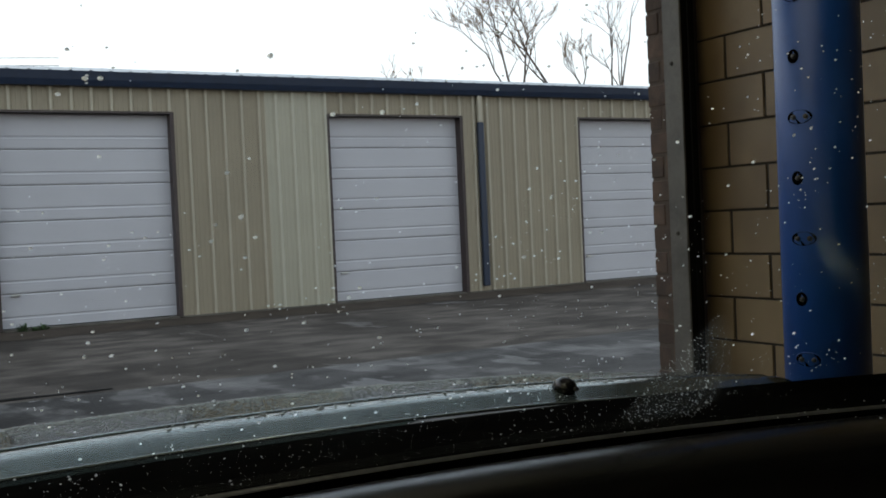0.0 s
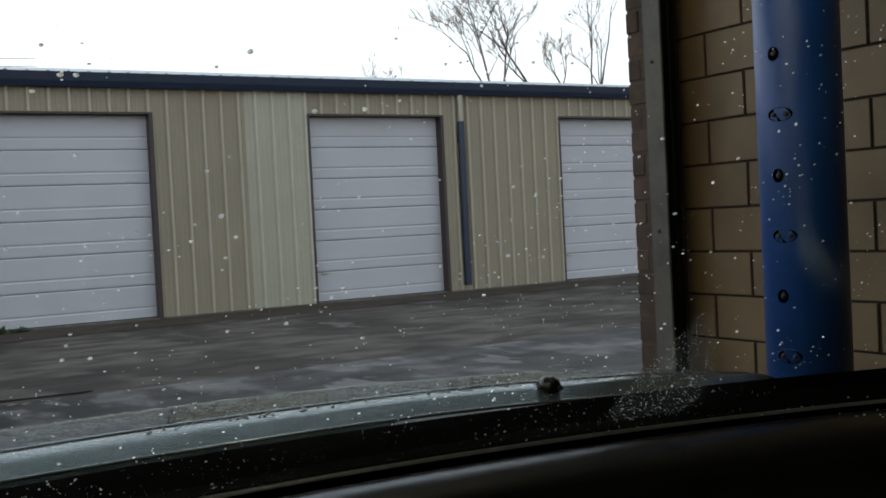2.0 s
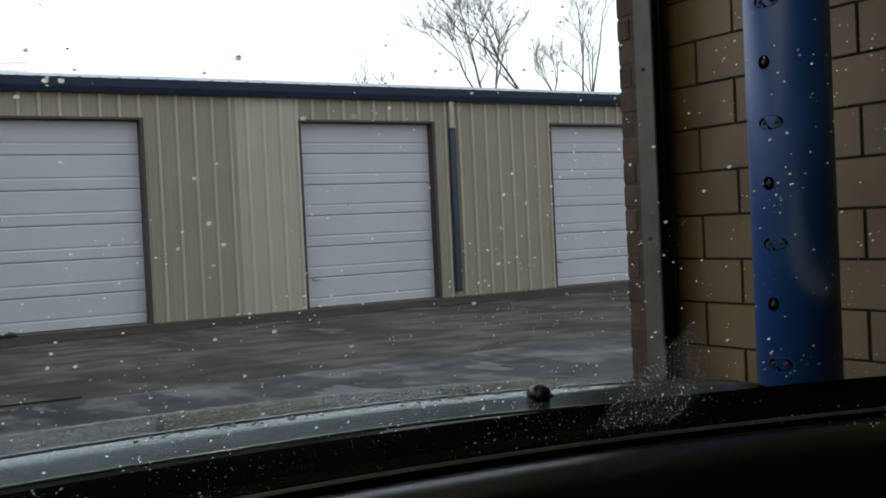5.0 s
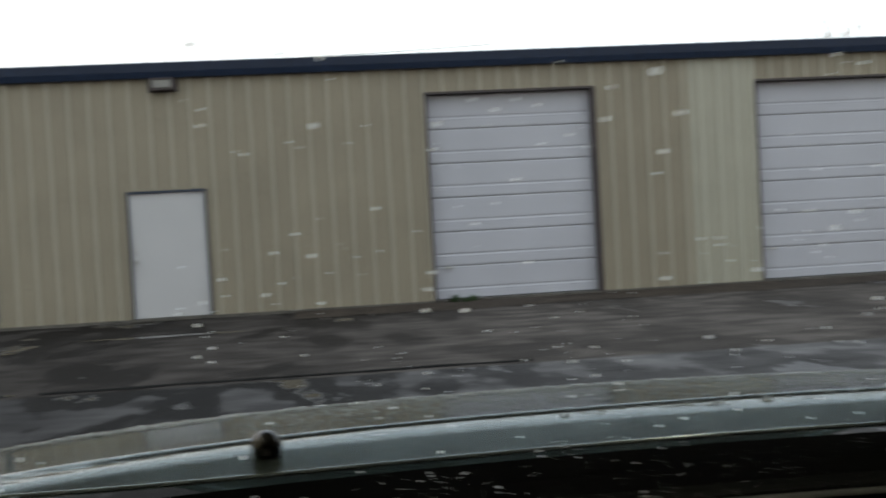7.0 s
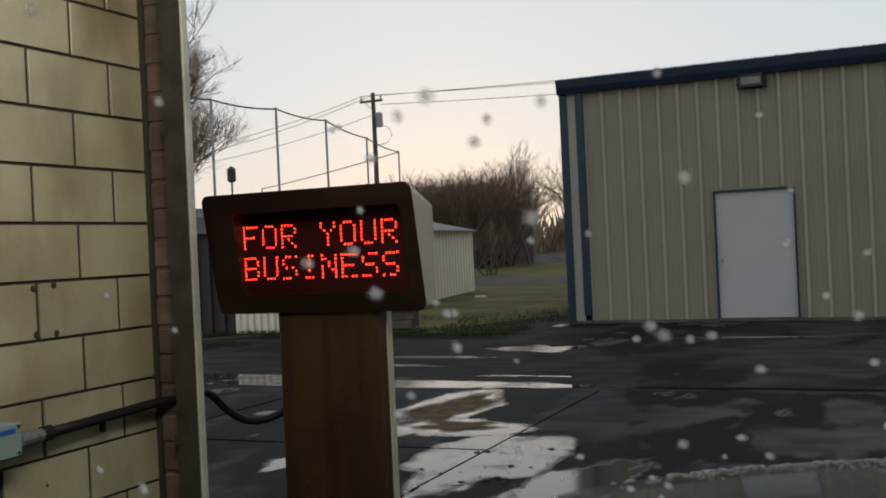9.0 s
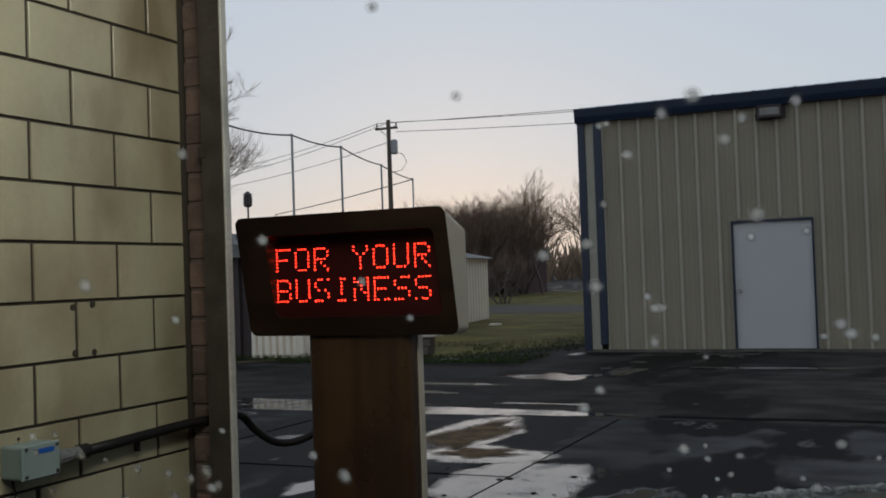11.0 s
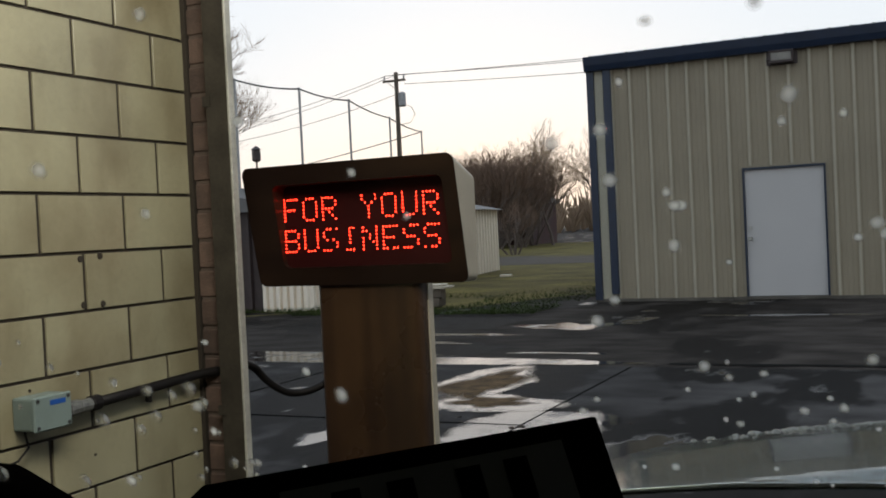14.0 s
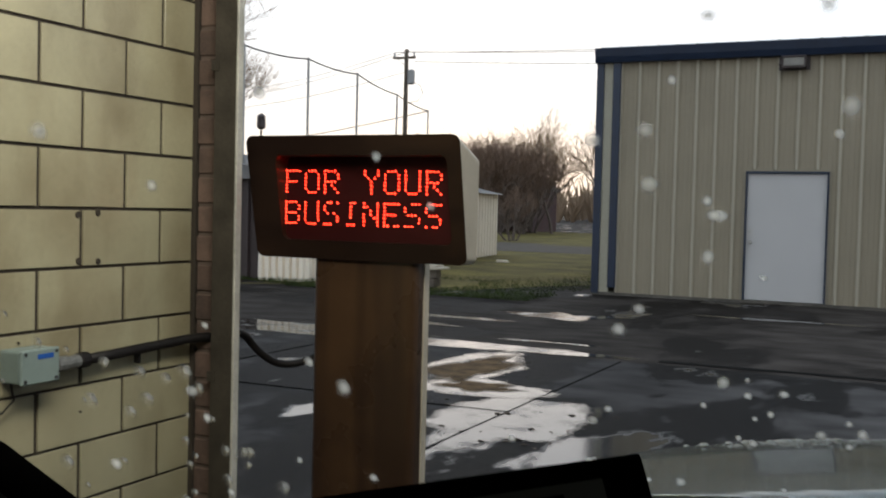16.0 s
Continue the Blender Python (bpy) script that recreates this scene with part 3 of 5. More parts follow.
def overhead_door(x0, x1, h):
    """A sectional door set back in its opening: six leaves, each with one pressed groove, between deep steel jambs."""
    back_y = F + 0.15
    door = part("overhead_door", box(x0 + 0.03, x1 - 0.03, back_y + 0.03, back_y + 0.06, 0.0, h), M["roll"], hall, "white ribbed overhead door, shut")
    n = 6
    for k in range(n):
        z0, z1 = h * k / n, h * (k + 1) / n
        g = z0 + (z1 - z0) * 0.34
        bm = bmesh.new()
        pr = [(0.016, z0), (0.004, z0 + 0.012), (0.0, z0 + 0.03), (0.0, g - 0.025), (0.009, g - 0.008), (0.009, g + 0.008), (0.0, g + 0.025), (0.0, z1 - 0.03), (0.004, z1 - 0.012), (0.016, z1)]
        s = [[bm.verts.new((x, back_y + p[0], p[1])) for p in pr] for x in (x0 + 0.03, x1 - 0.03)]
        for q in range(len(pr) - 1):
            bm.faces.new((s[0][q], s[1][q], s[1][q + 1], s[0][q + 1]))
        part("door_section", bm, M["roll"], door)
    part("pull_handle", box(x0 + 0.2, x0 + 0.34, back_y - 0.04, back_y, 0.55, 0.585, 0.008), M["steel"], door)
    part("bottom_seal", box(x0 + 0.03, x1 - 0.03, back_y - 0.004, back_y + 0.03, -0.01, 0.035), M["rubber"], door, "black rubber seal")
    for jx in ((x0, x0 + 0.03), (x1 - 0.03, x1)):
        part("door_jamb", box(*jx, F - 0.048, back_y + 0.06, 0, h), M["brown"], hall, "dark brown door jamb")
    part("door_frame", box(x0 - 0.02, x0, F - 0.05, F + 0.02, 0, h + 0.03), M["brown"], hall, "dark brown door trim")
    part("door_frame", box(x1, x1 + 0.035, F - 0.05, F + 0.02, 0, h + 0.03), M["brown"], hall, "dark brown door trim")
    part("door_head", box(x0, x1, F - 0.048, back_y + 0.06, h, h + 0.035), M["brown"], hall, "dark brown door head")


for o in OPEN[1:]:
    overhead_door(*o)
x0, x1, h = OPEN[0]
wd = part("door", box(x0 + 0.05, x1 - 0.05, F - 0.005, F + 0.04, 0.03, h - 0.03, 0.004), M["white"], hall, "plain white steel walk door, shut")
part("door_knob", tube([(x0 + 0.12, F - 0.005, 0.98), (x0 + 0.12, F - 0.05, 0.98), (x0 + 0.12, F - 0.06, 0.98), (x0 + 0.12, F - 0.09, 0.98)], [0.02, 0.02, 0.035, 0.025], 10), M["steel"], wd)
part("deadbolt", tube([(x0 + 0.12, F - 0.005, 1.16), (x0 + 0.12, F - 0.03, 1.16)], 0.03, 10), M["steel"], wd)
for fx, ox in (((x0 + 0.02, x0 + 0.05), (x0 - 0.01, x0 + 0.02)), ((x1 - 0.05, x1 - 0.02), (x1 - 0.02, x1 + 0.01))):
    part("jamb_trim", box(*ox, F - 0.02, F + 0.1, 0, h + 0.08), M["tan"], hall)
    part("door_frame", box(*fx, F - 0.05, F + 0.1, 0, h - 0.03), M["navy"], hall)
part("door_frame", box(x0 + 0.02, x1 - 0.02, F - 0.05, F + 0.1, h - 0.03, h + 0.005), M["navy"], hall)
part("head_panel", box(x0 + 0.02, x1 - 0.02, F - 0.02, F + 0.1, h + 0.005, h + 0.08), M["tan"], hall)
part("threshold", box(x0, x1, F - 0.06, F + 0.05, -0.02, 0.028), M["found"], hall)
lamp = thing("wall_pack_lamp", "bronze wall pack lamp, unlit, under the eave", "lamp")
part("housing", box(-2.56, -2.18, F - 0.19, F - 0.035, 3.79, 3.99, 0.02), M["brown"], lamp)
part("lens", box(-2.525, -2.215, F - 0.203, F - 0.19, 3.825, 3.955, 0.008), M["lampglass"], lamp, "pale prismatic lens")
part("lens_frame", box(-2.56, -2.18, F - 0.205, F - 0.19, 3.79, 3.818, 0.004), M["brown"], lamp)
part("lens_frame", box(-2.56, -2.18, F - 0.205, F - 0.19, 3.962, 3.99, 0.004), M["brown"], lamp)
part("photocell", tube([(-2.56, F - 0.11, 3.86), (-2.60, F - 0.11, 3.86), (-2.61, F - 0.11, 3.86)], [0.03, 0.03, 0.02], 10), M["brown"], lamp)
part("back_plate", box(-2.61, -2.13, F - 0.048, F - 0.045, 3.77, 4.0), M["brown"], lamp)

# ---- wash bay ----
XL, XR, FRONT, BACK, TOP = -2.896, 3.564, 3.77, -6.0, 3.6
bay_l = thing("wall_left", "wash bay wall of cream glazed blocks with dark joints", "wall", kind="structure")
bay_r = thing("wall_right", "wash bay wall of cream glazed blocks with dark joints", "wall", kind="structure")
part("backing", box(XL - 0.25, XL - 0.008, BACK, FRONT + 0.03, -0.2, TOP), M["mortar"], bay_l)
part("backing", box(XR + 0.008, XR + 0.25, BACK, FRONT - 0.05, -0.2, TOP), M["mortar"], bay_r)
part("rear_face", box(XL - 0.01, XL, BACK, -1.1, -0.1, TOP), M["block"], bay_l)
part("rear_face", box(XR, XR + 0.01, BACK, 0.95, -0.1, TOP), M["block_shaded"], bay_r)
COURSE, J = 0.2035, 0.0058


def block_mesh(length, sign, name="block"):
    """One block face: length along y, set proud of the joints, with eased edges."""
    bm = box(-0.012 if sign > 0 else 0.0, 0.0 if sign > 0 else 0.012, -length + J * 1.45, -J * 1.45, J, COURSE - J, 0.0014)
    return mesh_of(bm, name, M["block"] if sign > 0 else M["block_shaded"])


shared = {}


def lay(wall, x, edge, z0, off, y_end, sign, rows, full, half, whole=0.403):
    for k in range(rows):
        z = z0 + k * COURSE
        y = edge
        first = full if (k + off) % 2 == 0 else half
        while y > y_end:
            ln = first if y == edge else whole
            key = (round(ln, 3), sign)
            if key not in shared:
                shared[key] = block_mesh(ln, sign)
            ob = new("block", shared[key])
            ob.parent = wall
            ob.location = (x + random.uniform(-0.0012, 0.0012), y, z)
            y -= ln


# ---- front wall of the bay and its door tracks ----
front = thing("wall_front", "red brick front wall of the wash bay round the open exit", "wall", kind="structure")
part("core", box(XL - 0.8, -2.85, FRONT + 0.08, 3.98, -0.2, TOP), M["brick_mortar"], front)
part("core", box(3.404, XR + 0.8, FRONT - 0.03, 3.90, -0.2, TOP), M["brick_mortar"], front)
part("core", box(XL - 0.8, XR + 0.8, FRONT + 0.09, 3.98, 3.12, TOP + 0.2), M["brick_mortar"], front)
part("bed_mortar", box(-2.868, -2.764, FRONT + 0.031, FRONT + 0.125, -0.1, TOP - 0.2), M["brick_mortar"], front)
part("jamb_return", box(XL - 0.02, XL + 0.02, FRONT + 0.02, 3.9, -0.2, TOP), M["mortar"], front)
bk_l = mesh_of(box(-0.115, 0.0, -0.05, 0.055, 0.0, 0.102, 0.005), "brick", M["brick"])
bk_r = mesh_of(box(0.0, 0.10, 0.0, 0.19, 0.0, 0.102, 0.005), "brick", M["brick"])
bk_r2 = mesh_of(box(0.0, 0.10, 0.0, 0.088, 0.0, 0.102, 0.005), "brick", M["brick"])
for k in range(30):
    z = 0.01 + k * 0.115
    ob = new("brick", bk_l)
    ob.parent, ob.location = front, (-2.757 + random.uniform(-0.004, 0.003), FRONT + 0.075, z)
    if k % 2:
        ob = new("brick", bk_r)
        ob.parent, ob.location = front, (3.40 + random.uniform(-0.003, 0.003), FRONT - 0.05, z)
    else:
        for dy in (0.0, 0.1):
            ob = new("brick", bk_r2)
            ob.parent, ob.location = front, (3.40 + random.uniform(-0.003, 0.003), FRONT - 0.05 + dy, z)


def channel(x0, x1, y0, y1, t, z1, open_to):
    """A rolled steel channel, standing; open_to -1 or 1 along x."""
    bm = box(x0, x1, y0, y0 + t, 0, z1)
    box(x0, x1, y1 - t, y1, 0, z1, bm=bm)
    box(*((x0, x0 + t) if open_to > 0 else (x1 - t, x1)), y0 + t, y1 - t, 0, z1, bm=bm)
    return bm


track_l = thing("door_track", "dull brown steel overhead door track with pale flange", "door track", "exit door tracks")
part("channel", channel(-2.760, -2.660, FRONT - 0.02, FRONT + 0.02, 0.006, 2.9, -1), M["track"], track_l)
part("flange", box(-2.660, -2.648, FRONT - 0.024, FRONT + 0.012, 0, 2.9, 0.003), M["track_light"], track_l, "pale galvanised flange")
for z in (0.7, 1.9):
    part("bracket", box(-2.775, -2.74, FRONT - 0.024, FRONT - 0.02, z, z + 0.04), M["track"], track_l)
track_r = thing("door_track", "dark steel overhead door track beside the block wall", "door track", "exit door tracks")
part("channel", channel(3.40, 3.469, FRONT - 0.11, FRONT - 0.08, 0.005, 2.9, 1), M["black"], track_r)
part("flange", box(3.43, 3.470, FRONT - 0.120, FRONT - 0.111, 0, 3.3, 0.003), M["black"], track_r)
part("edge_angle", box(3.386, 3.3985, FRONT - 0.112, FRONT + 0.006, 0, 3.3, 0.003), M["track_dull"], track_r, "grey-brown steel edge angle")
for z in (0.55, 1.35, 2.15):
    part("bolt", tube([(3.386, FRONT - 0.05, z), (3.380, FRONT - 0.05, z)], [0.011, 0.009], 6), M["track"], track_r)
tagged(part("ceiling", box(XL - 0.3, XR + 0.3, BACK, FRONT + 0.1, TOP, TOP + 0.15), M["ceil"]), "painted ceiling of the wash bay", "ceiling", kind="structure")
back = thing("wall_back", "brick rear wall of the bay with its entry blocked off", "wall", kind="structure")
part("pier", box(XL - 0.3, XL + 0.5, BACK - 0.2, BACK, -0.2, TOP), M["brick"], back)
part("pier", box(XR - 0.5, XR + 0.3, BACK - 0.2, BACK, -0.2, TOP), M["brick"], back)
# added out of view to close the entry against light from behind
part("rear_door", box(XL + 0.5, XR - 0.5, BACK - 0.12, BACK - 0.06, -0.1, 3.1), M["track"], back, "unseen panel added to close the rear entry")
part("lintel", box(XL - 0.3, XR + 0.3, BACK - 0.2, BACK, 3.1, TOP), M["brick"], back)

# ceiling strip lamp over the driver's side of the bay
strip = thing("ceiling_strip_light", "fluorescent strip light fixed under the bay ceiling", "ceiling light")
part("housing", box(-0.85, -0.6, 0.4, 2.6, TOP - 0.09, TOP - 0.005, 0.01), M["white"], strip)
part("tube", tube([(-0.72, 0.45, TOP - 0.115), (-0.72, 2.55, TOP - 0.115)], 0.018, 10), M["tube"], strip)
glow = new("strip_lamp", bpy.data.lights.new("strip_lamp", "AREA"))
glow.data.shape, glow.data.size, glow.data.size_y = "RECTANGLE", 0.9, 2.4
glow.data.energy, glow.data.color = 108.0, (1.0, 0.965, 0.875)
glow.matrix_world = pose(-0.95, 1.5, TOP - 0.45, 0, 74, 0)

# its unseen twin added over the other side, whose light falls on the right wall
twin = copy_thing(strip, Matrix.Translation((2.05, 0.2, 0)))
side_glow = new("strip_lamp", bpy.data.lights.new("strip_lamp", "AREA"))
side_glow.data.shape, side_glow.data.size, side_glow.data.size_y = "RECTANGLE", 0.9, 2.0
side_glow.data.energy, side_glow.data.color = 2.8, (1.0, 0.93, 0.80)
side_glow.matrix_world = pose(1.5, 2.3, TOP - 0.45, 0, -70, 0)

# blue wash arch leg
leg = thing("wash_arch_leg", "upright blue tube of the wash arch with spray ports", "wash arch")
BX, BY, BR = 2.85, 2.42, 0.14
part("tube", tube([(BX, BY, 0.0), (BX, BY, 3.3)], BR, 40), M["blue"], leg, smooth=True)
part("foot", tube([(BX, BY, 0.0), (BX, BY, 0.04), (BX, BY, 0.05)], [0.2, 0.2, 0.15], 24), M["steel"], leg)
def port_at(z, turn, wide, tall, deep=0.0003):
    """An oval countersunk opening lying on the tube: a dark dish inside a raised rim."""
    n = 20
    rim, well = bmesh.new(), bmesh.new()
    rings = []
    for grow, lift in ((1.06, 0.0002), (1.03, deep), (1.0, deep), (0.97, 0.0006)):
        ring = []
        for q in range(n):
            w = q * math.tau / n
            a = turn + math.cos(w) * wide * grow / BR
            ring.append(Vector((BX + math.cos(a) * (BR + lift), BY + math.sin(a) * (BR + lift), z + math.sin(w) * tall * grow)))
        rings.append(ring)
    vs = [[rim.verts.new(p) for p in ring] for ring in rings]
    for a, b in zip(vs, vs[1:]):
        for q in range(n):
            rim.faces.new((a[q], a[(q + 1) % n], b[(q + 1) % n], b[q]))
    well.faces.new([well.verts.new(p) for p in rings[-1]])
    port = part("spray_port", rim, M["blue"], leg, "round spray port with a dark well", smooth=True)
    part("well", well, M["matte"], port)
    return port


for k in range(13):
    z, wide = 0.145 + k * 0.2, (k + 1) % 2
    turn = radians(-172) + (0.10 if wide else 0.0)
    port = port_at(z, turn, 0.046 if wide else 0.022, 0.024)
    for da in ((-0.14, 0.16) if wide else (0.03,)):
        d = Vector((math.cos(turn + da), math.sin(turn + da), 0))
        c = Vector((BX, BY, z)) + d * (BR - 0.001)
        part("nozzle", tube([c, c + d * 0.007, c + d * 0.010], [0.0090, 0.0080, 0.004], 12), M["nozzle"], port, "worn grey nozzle tip")

# junction box and hose on the left wall
jb = thing("junction_box", "grey-green plastic junction box on the block wall", "junction box")
part("box", box(XL, XL + 0.088, 2.862, 3.015, 0.805, 0.912, 0.008, seg=2), M["boxgrey"], jb)
part("lid", box(XL + 0.088, XL + 0.100, 2.859, 3.018, 0.802, 0.915, 0.005), M["boxgrey"], jb)
part("sticker", box(XL + 0.100, XL + 0.1012, 2.925, 2.99, 0.882, 0.898), M["blue"], jb, "small blue sticker")
for y, z in ((2.875, 0.816), (3.002, 0.816), (3.002, 0.902), (2.875, 0.902)):
    part("screw", tube([(XL + 0.100, y, z), (XL + 0.103, y, z)], 0.006, 8), M["nozzle"], jb)
gland = part("gland", tube([(XL + 0.045, 3.045, 0.843), (XL + 0.045, 3.05, 0.843), (XL + 0.045, 3.10, 0.844), (XL + 0.045, 3.105, 0.844), (XL + 0.045, 3.15, 0.845), (XL + 0.045, 3.19, 0.845)], [0.022, 0.027, 0.027, 0.023, 0.023, 0.018], 12), M["gland"], jb, "grey ribbed cable gland")
part("seal_ring", tube([(XL + 0.045, 3.150, 0.845), (XL + 0.045, 3.155, 0.845), (XL + 0.045, 3.192, 0.846)], [0.024, 0.028, 0.027], 12), M["rubber"], gland, "black seal ring")
part("lock_nut", tube([(XL + 0.045, 3.012, 0.842), (XL + 0.045, 3.045, 0.843)], 0.017, 6), M["steel"], gland)
part("lead", tube([(XL + 0.03, 2.88, 0.81), (XL + 0.035, 2.89, 0.75), (XL + 0.03, 2.85, 0.715), (XL + 0.025, 2.74, 0.70)], 0.004, 6), M["rubber"], jb, "thin black lead")
hose = thing("black_conduit", "black flexible conduit from the wall to the sign post", "conduit")
pts = [(XL + 0.045, 3.19, 0.845), (XL + 0.04, 3.35, 0.848), (XL + 0.04, 3.6, 0.856), (XL + 0.05, 3.74, 0.862), (-2.80, 3.80, 0.866)]
part("wall_run", tube(pts, 0.019, 12), M["rubber"], hose, smooth=True)
loop = [(-2.80, 3.80, 0.866), (-2.83, 3.98, 0.868), (-2.87, 4.12, 0.835), (-2.86, 4.20, 0.765), (-2.82, 4.27, 0.708), (-2.77, 4.33, 0.695), (-2.71, 4.38, 0.715), (-2.66, 4.42, 0.755), (-2.60, 4.45, 0.80)]
smooth_run = []
for i in range(1, len(loop) - 2):
    q0, q1, q2, q3 = [Vector(v) for v in loop[i - 1:i + 3]]
    for s_ in range(6):
        w = s_ / 6
        smooth_run.append(0.5 * (2 * q1 + (q2 - q0) * w + (2 * q0 - 5 * q1 + 4 * q2 - q3) * w * w + (3 * q1 - q0 - 3 * q2 + q3) * w ** 3))
part("slack_loop", tube([loop[0]] + smooth_run + [loop[-2], loop[-1]], 0.017, 12), M["rubber"], hose, smooth=True)
part("strap_screw", box(XL + 0.012, XL + 0.040, 3.458, 3.469, 0.797, 0.850, 0.003), M["rubber"], hose)
for y, z, r in ((3.189, 1.340, 0.013), (3.283, 1.347, 0.014), (3.195, 1.180, 0.014), (3.286, 1.177, 0.013), (2.937, 0.924, 0.006), (3.209, 0.657, 0.006)):
    tagged(part("anchor_hole", tube([(XL - 0.002, y, z), (XL + 0.004, y, z)], [r, r * 0.8], 10), M["mortar"]), "small dark rusted anchor hole in the block wall", "anchor hole", "anchor holes")

# ---- message sign ----
sign = thing("message_sign", "brown pedestal sign with red LED message panel", "sign")
YT, YB, YK = 4.20, 4.305, 4.40
SX0, SX1, SZ0, SZ1 = -2.942, -1.928, 1.165, 1.685
YS = 4.312


def face_y(z):
    return YT + (YB - YT) * (SZ1 - z) / (SZ1 - SZ0)


def hull(x0, x1, z0, z1, yf0, yf1, yb, r, seg=5):
    """The tilted cabinet: a rounded-corner face swept back to an upright back."""
    out = []
    for cx, cz, a0 in ((x1 - r, z1 - r, 0), (x0 + r, z1 - r, 90), (x0 + r, z0 + r, 180), (x1 - r, z0 + r, 270)):
        for k in range(seg + 1):
            a = radians(a0 + 90 * k / seg)
            out.append((cx + r * math.cos(a), cz + r * math.sin(a)))
    return out


ring = hull(SX0, SX1, SZ0, SZ1, 0, 0, 0, 0.035)
WX0, WX1, WZ0, WZ1 = -2.800, -1.990, 1.245, 1.602
win = hull(WX0, WX1, WZ0, WZ1, 0, 0, 0, 0.03)
bm = bmesh.new()
outer = [bm.verts.new((x, face_y(z), z)) for x, z in ring]
lip = [bm.verts.new((x, face_y(z), z)) for x, z in win]
deep = [bm.verts.new((x, YS, z)) for x, z in win]
n = len(ring)
for k in range(n):
    j = (k + 1) % n
    bm.faces.new((outer[k], outer[j], lip[j], lip[k]))
    bm.faces.new((lip[k], lip[j], deep[j], deep[k]))
part("bezel", bm, M["bezel"], sign, "dark brown face frame")
bm = bmesh.new()
o2 = [bm.verts.new((x, face_y(z) + 0.002, z)) for x, z in ring]
o3 = [bm.verts.new((x, YK, z - 0.075 * max(0.0, (z - SZ0) / (SZ1 - SZ0)))) for x, z in ring]
for k in range(n):
    j = (k + 1) % n
    bm.faces.new((o2[k], o3[k], o3[j], o2[j]))
bm.faces.new(o3)
part("cabinet", bm, M["sign_side"], sign, "beige cabinet sides")
bm = bmesh.new()
bm.faces.new([bm.verts.new((x, YS - 0.001, z)) for x, z in win])
screen = part("screen", bm, M["screen"], sign, "dark LED screen")
bm = box(-2.665, -2.165, YB + 0.02, YB + 0.14, 0.0, SZ0 + 0.03, 0.03, seg=4)
part("pedestal", bm, M["bronze"], sign, "brown metal pedestal")
part("side_panel", box(-2.168, -2.160, YB + 0.09, YB + 0.138, 0.0, SZ0 + 0.0, 0.003), M["sign_side"], sign, "beige pedestal side")
part("base_plate", box(-2.75, -2.08, YB - 0.05, YB + 0.22, 0.0, 0.02, 0.004), M["bronze"], sign)
FONT = {"F": "11111 10000 10000 11110 10000 10000 10000", "O": "01110 10001 10001 10001 10001 10001 01110", "R": "11110 10001 10001 11110 10100 10010 10001",
        "Y": "10001 10001 01010 00100 00100 00100 00100", "U": "10001 10001 10001 10001 10001 10001 01110", "B": "11110 10001 10001 11110 10001 10001 11110",
        "S": "01111 10000 10000 01110 00001 00001 11110", "I": "01110 00100 00100 00100 00100 00100 01110", "N": "10001 11001 10101 10101 10011 10001 10001",
        "E": "11111 10000 10000 11110 10000 10000 11111", " ": "00000 00000 00000 00000 00000 00000 00000"}
PX = 0.01618
TX0 = -2.798
for word, top_z in (("FOR YOUR", 1.541), ("BUSINESS", 1.406)):
    for ci, ch in enumerate(word):
        if ch == " ":
            continue
        lit = bmesh.new()
        for r, bits in enumerate(FONT[ch].split()):
            for c, bit in enumerate(bits):
                x, z = TX0 + (ci * 6 + c) * PX, top_z - r * 0.0152
                if bit == "0" or (word == "BUSINESS" and random.random() < 0.05):
                    continue
                y = YS - 0.003
                rad = 0.0038
                hub = lit.verts.new((x, y - 0.005, z))
                rim = [lit.verts.new((x + rad * math.cos(k * math.tau / 8), y, z + rad * math.sin(k * math.tau / 8))) for k in range(8)]
                for k in range(8):
                    lit.faces.new((hub, rim[(k + 1) % 8], rim[k]))
        part("led_letter", lit, M["led"], screen, "letter " + ch + " in lit red LED dots")

# ---- the car round the camera ----
car = thing("car", "grey-green car, wet, seen from its driver's seat", "car")
CX = 0.50


def bow(x):
    """How far the bonnet's rear edge and all that follows it bend back towards the sides."""
    return 0.15 * ((x - CX) / 1.05) ** 2


def hood_z(x, y):
    u = (x - CX) / 1.05
    left = max(0.0, -u)
    yy = y + bow(x) + 0.25 * left ** 4
    if yy > 1.66:
        # the wing's shoulder holds its height further forward
        yy = 1.66 + (yy - 1.66) / (1 + 0.17 * left ** 3)
    if yy < 1.592:
        z = 1.1446 - 0.255 * (1.592 - yy)
    elif yy < 1.612:
        s = (yy - 1.592) / 0.020
        z = 1.1446 + 0.020 * (0.255 * s - 0.0925 * s * s)
    elif yy < 1.636:
        s = (yy - 1.612) / 0.024
        z = 1.14797 + 0.024 * (0.07 * s - 0.0275 * s * s)
    elif yy < 1.660:
        z = 1.14899 - 0.009 * min(1.0, (yy - 1.636) / 0.004) * (1 - (yy - 1.636) / 0.024)
    elif yy < 2.2:
        s = (yy - 1.660) / 0.54
        z = 1.14899 - 0.030 * s - 0.035 * s * s
    else:
        s = (yy - 2.2) / 0.6
        z = 1.08399 - 0.105 * s - 0.35 * s ** 2.5
    return z - (0.03 * u ** 3 if u > 0 else 0.008 * left ** 3)


bm = bmesh.new()
grid = []
NX, NY = 48, 74
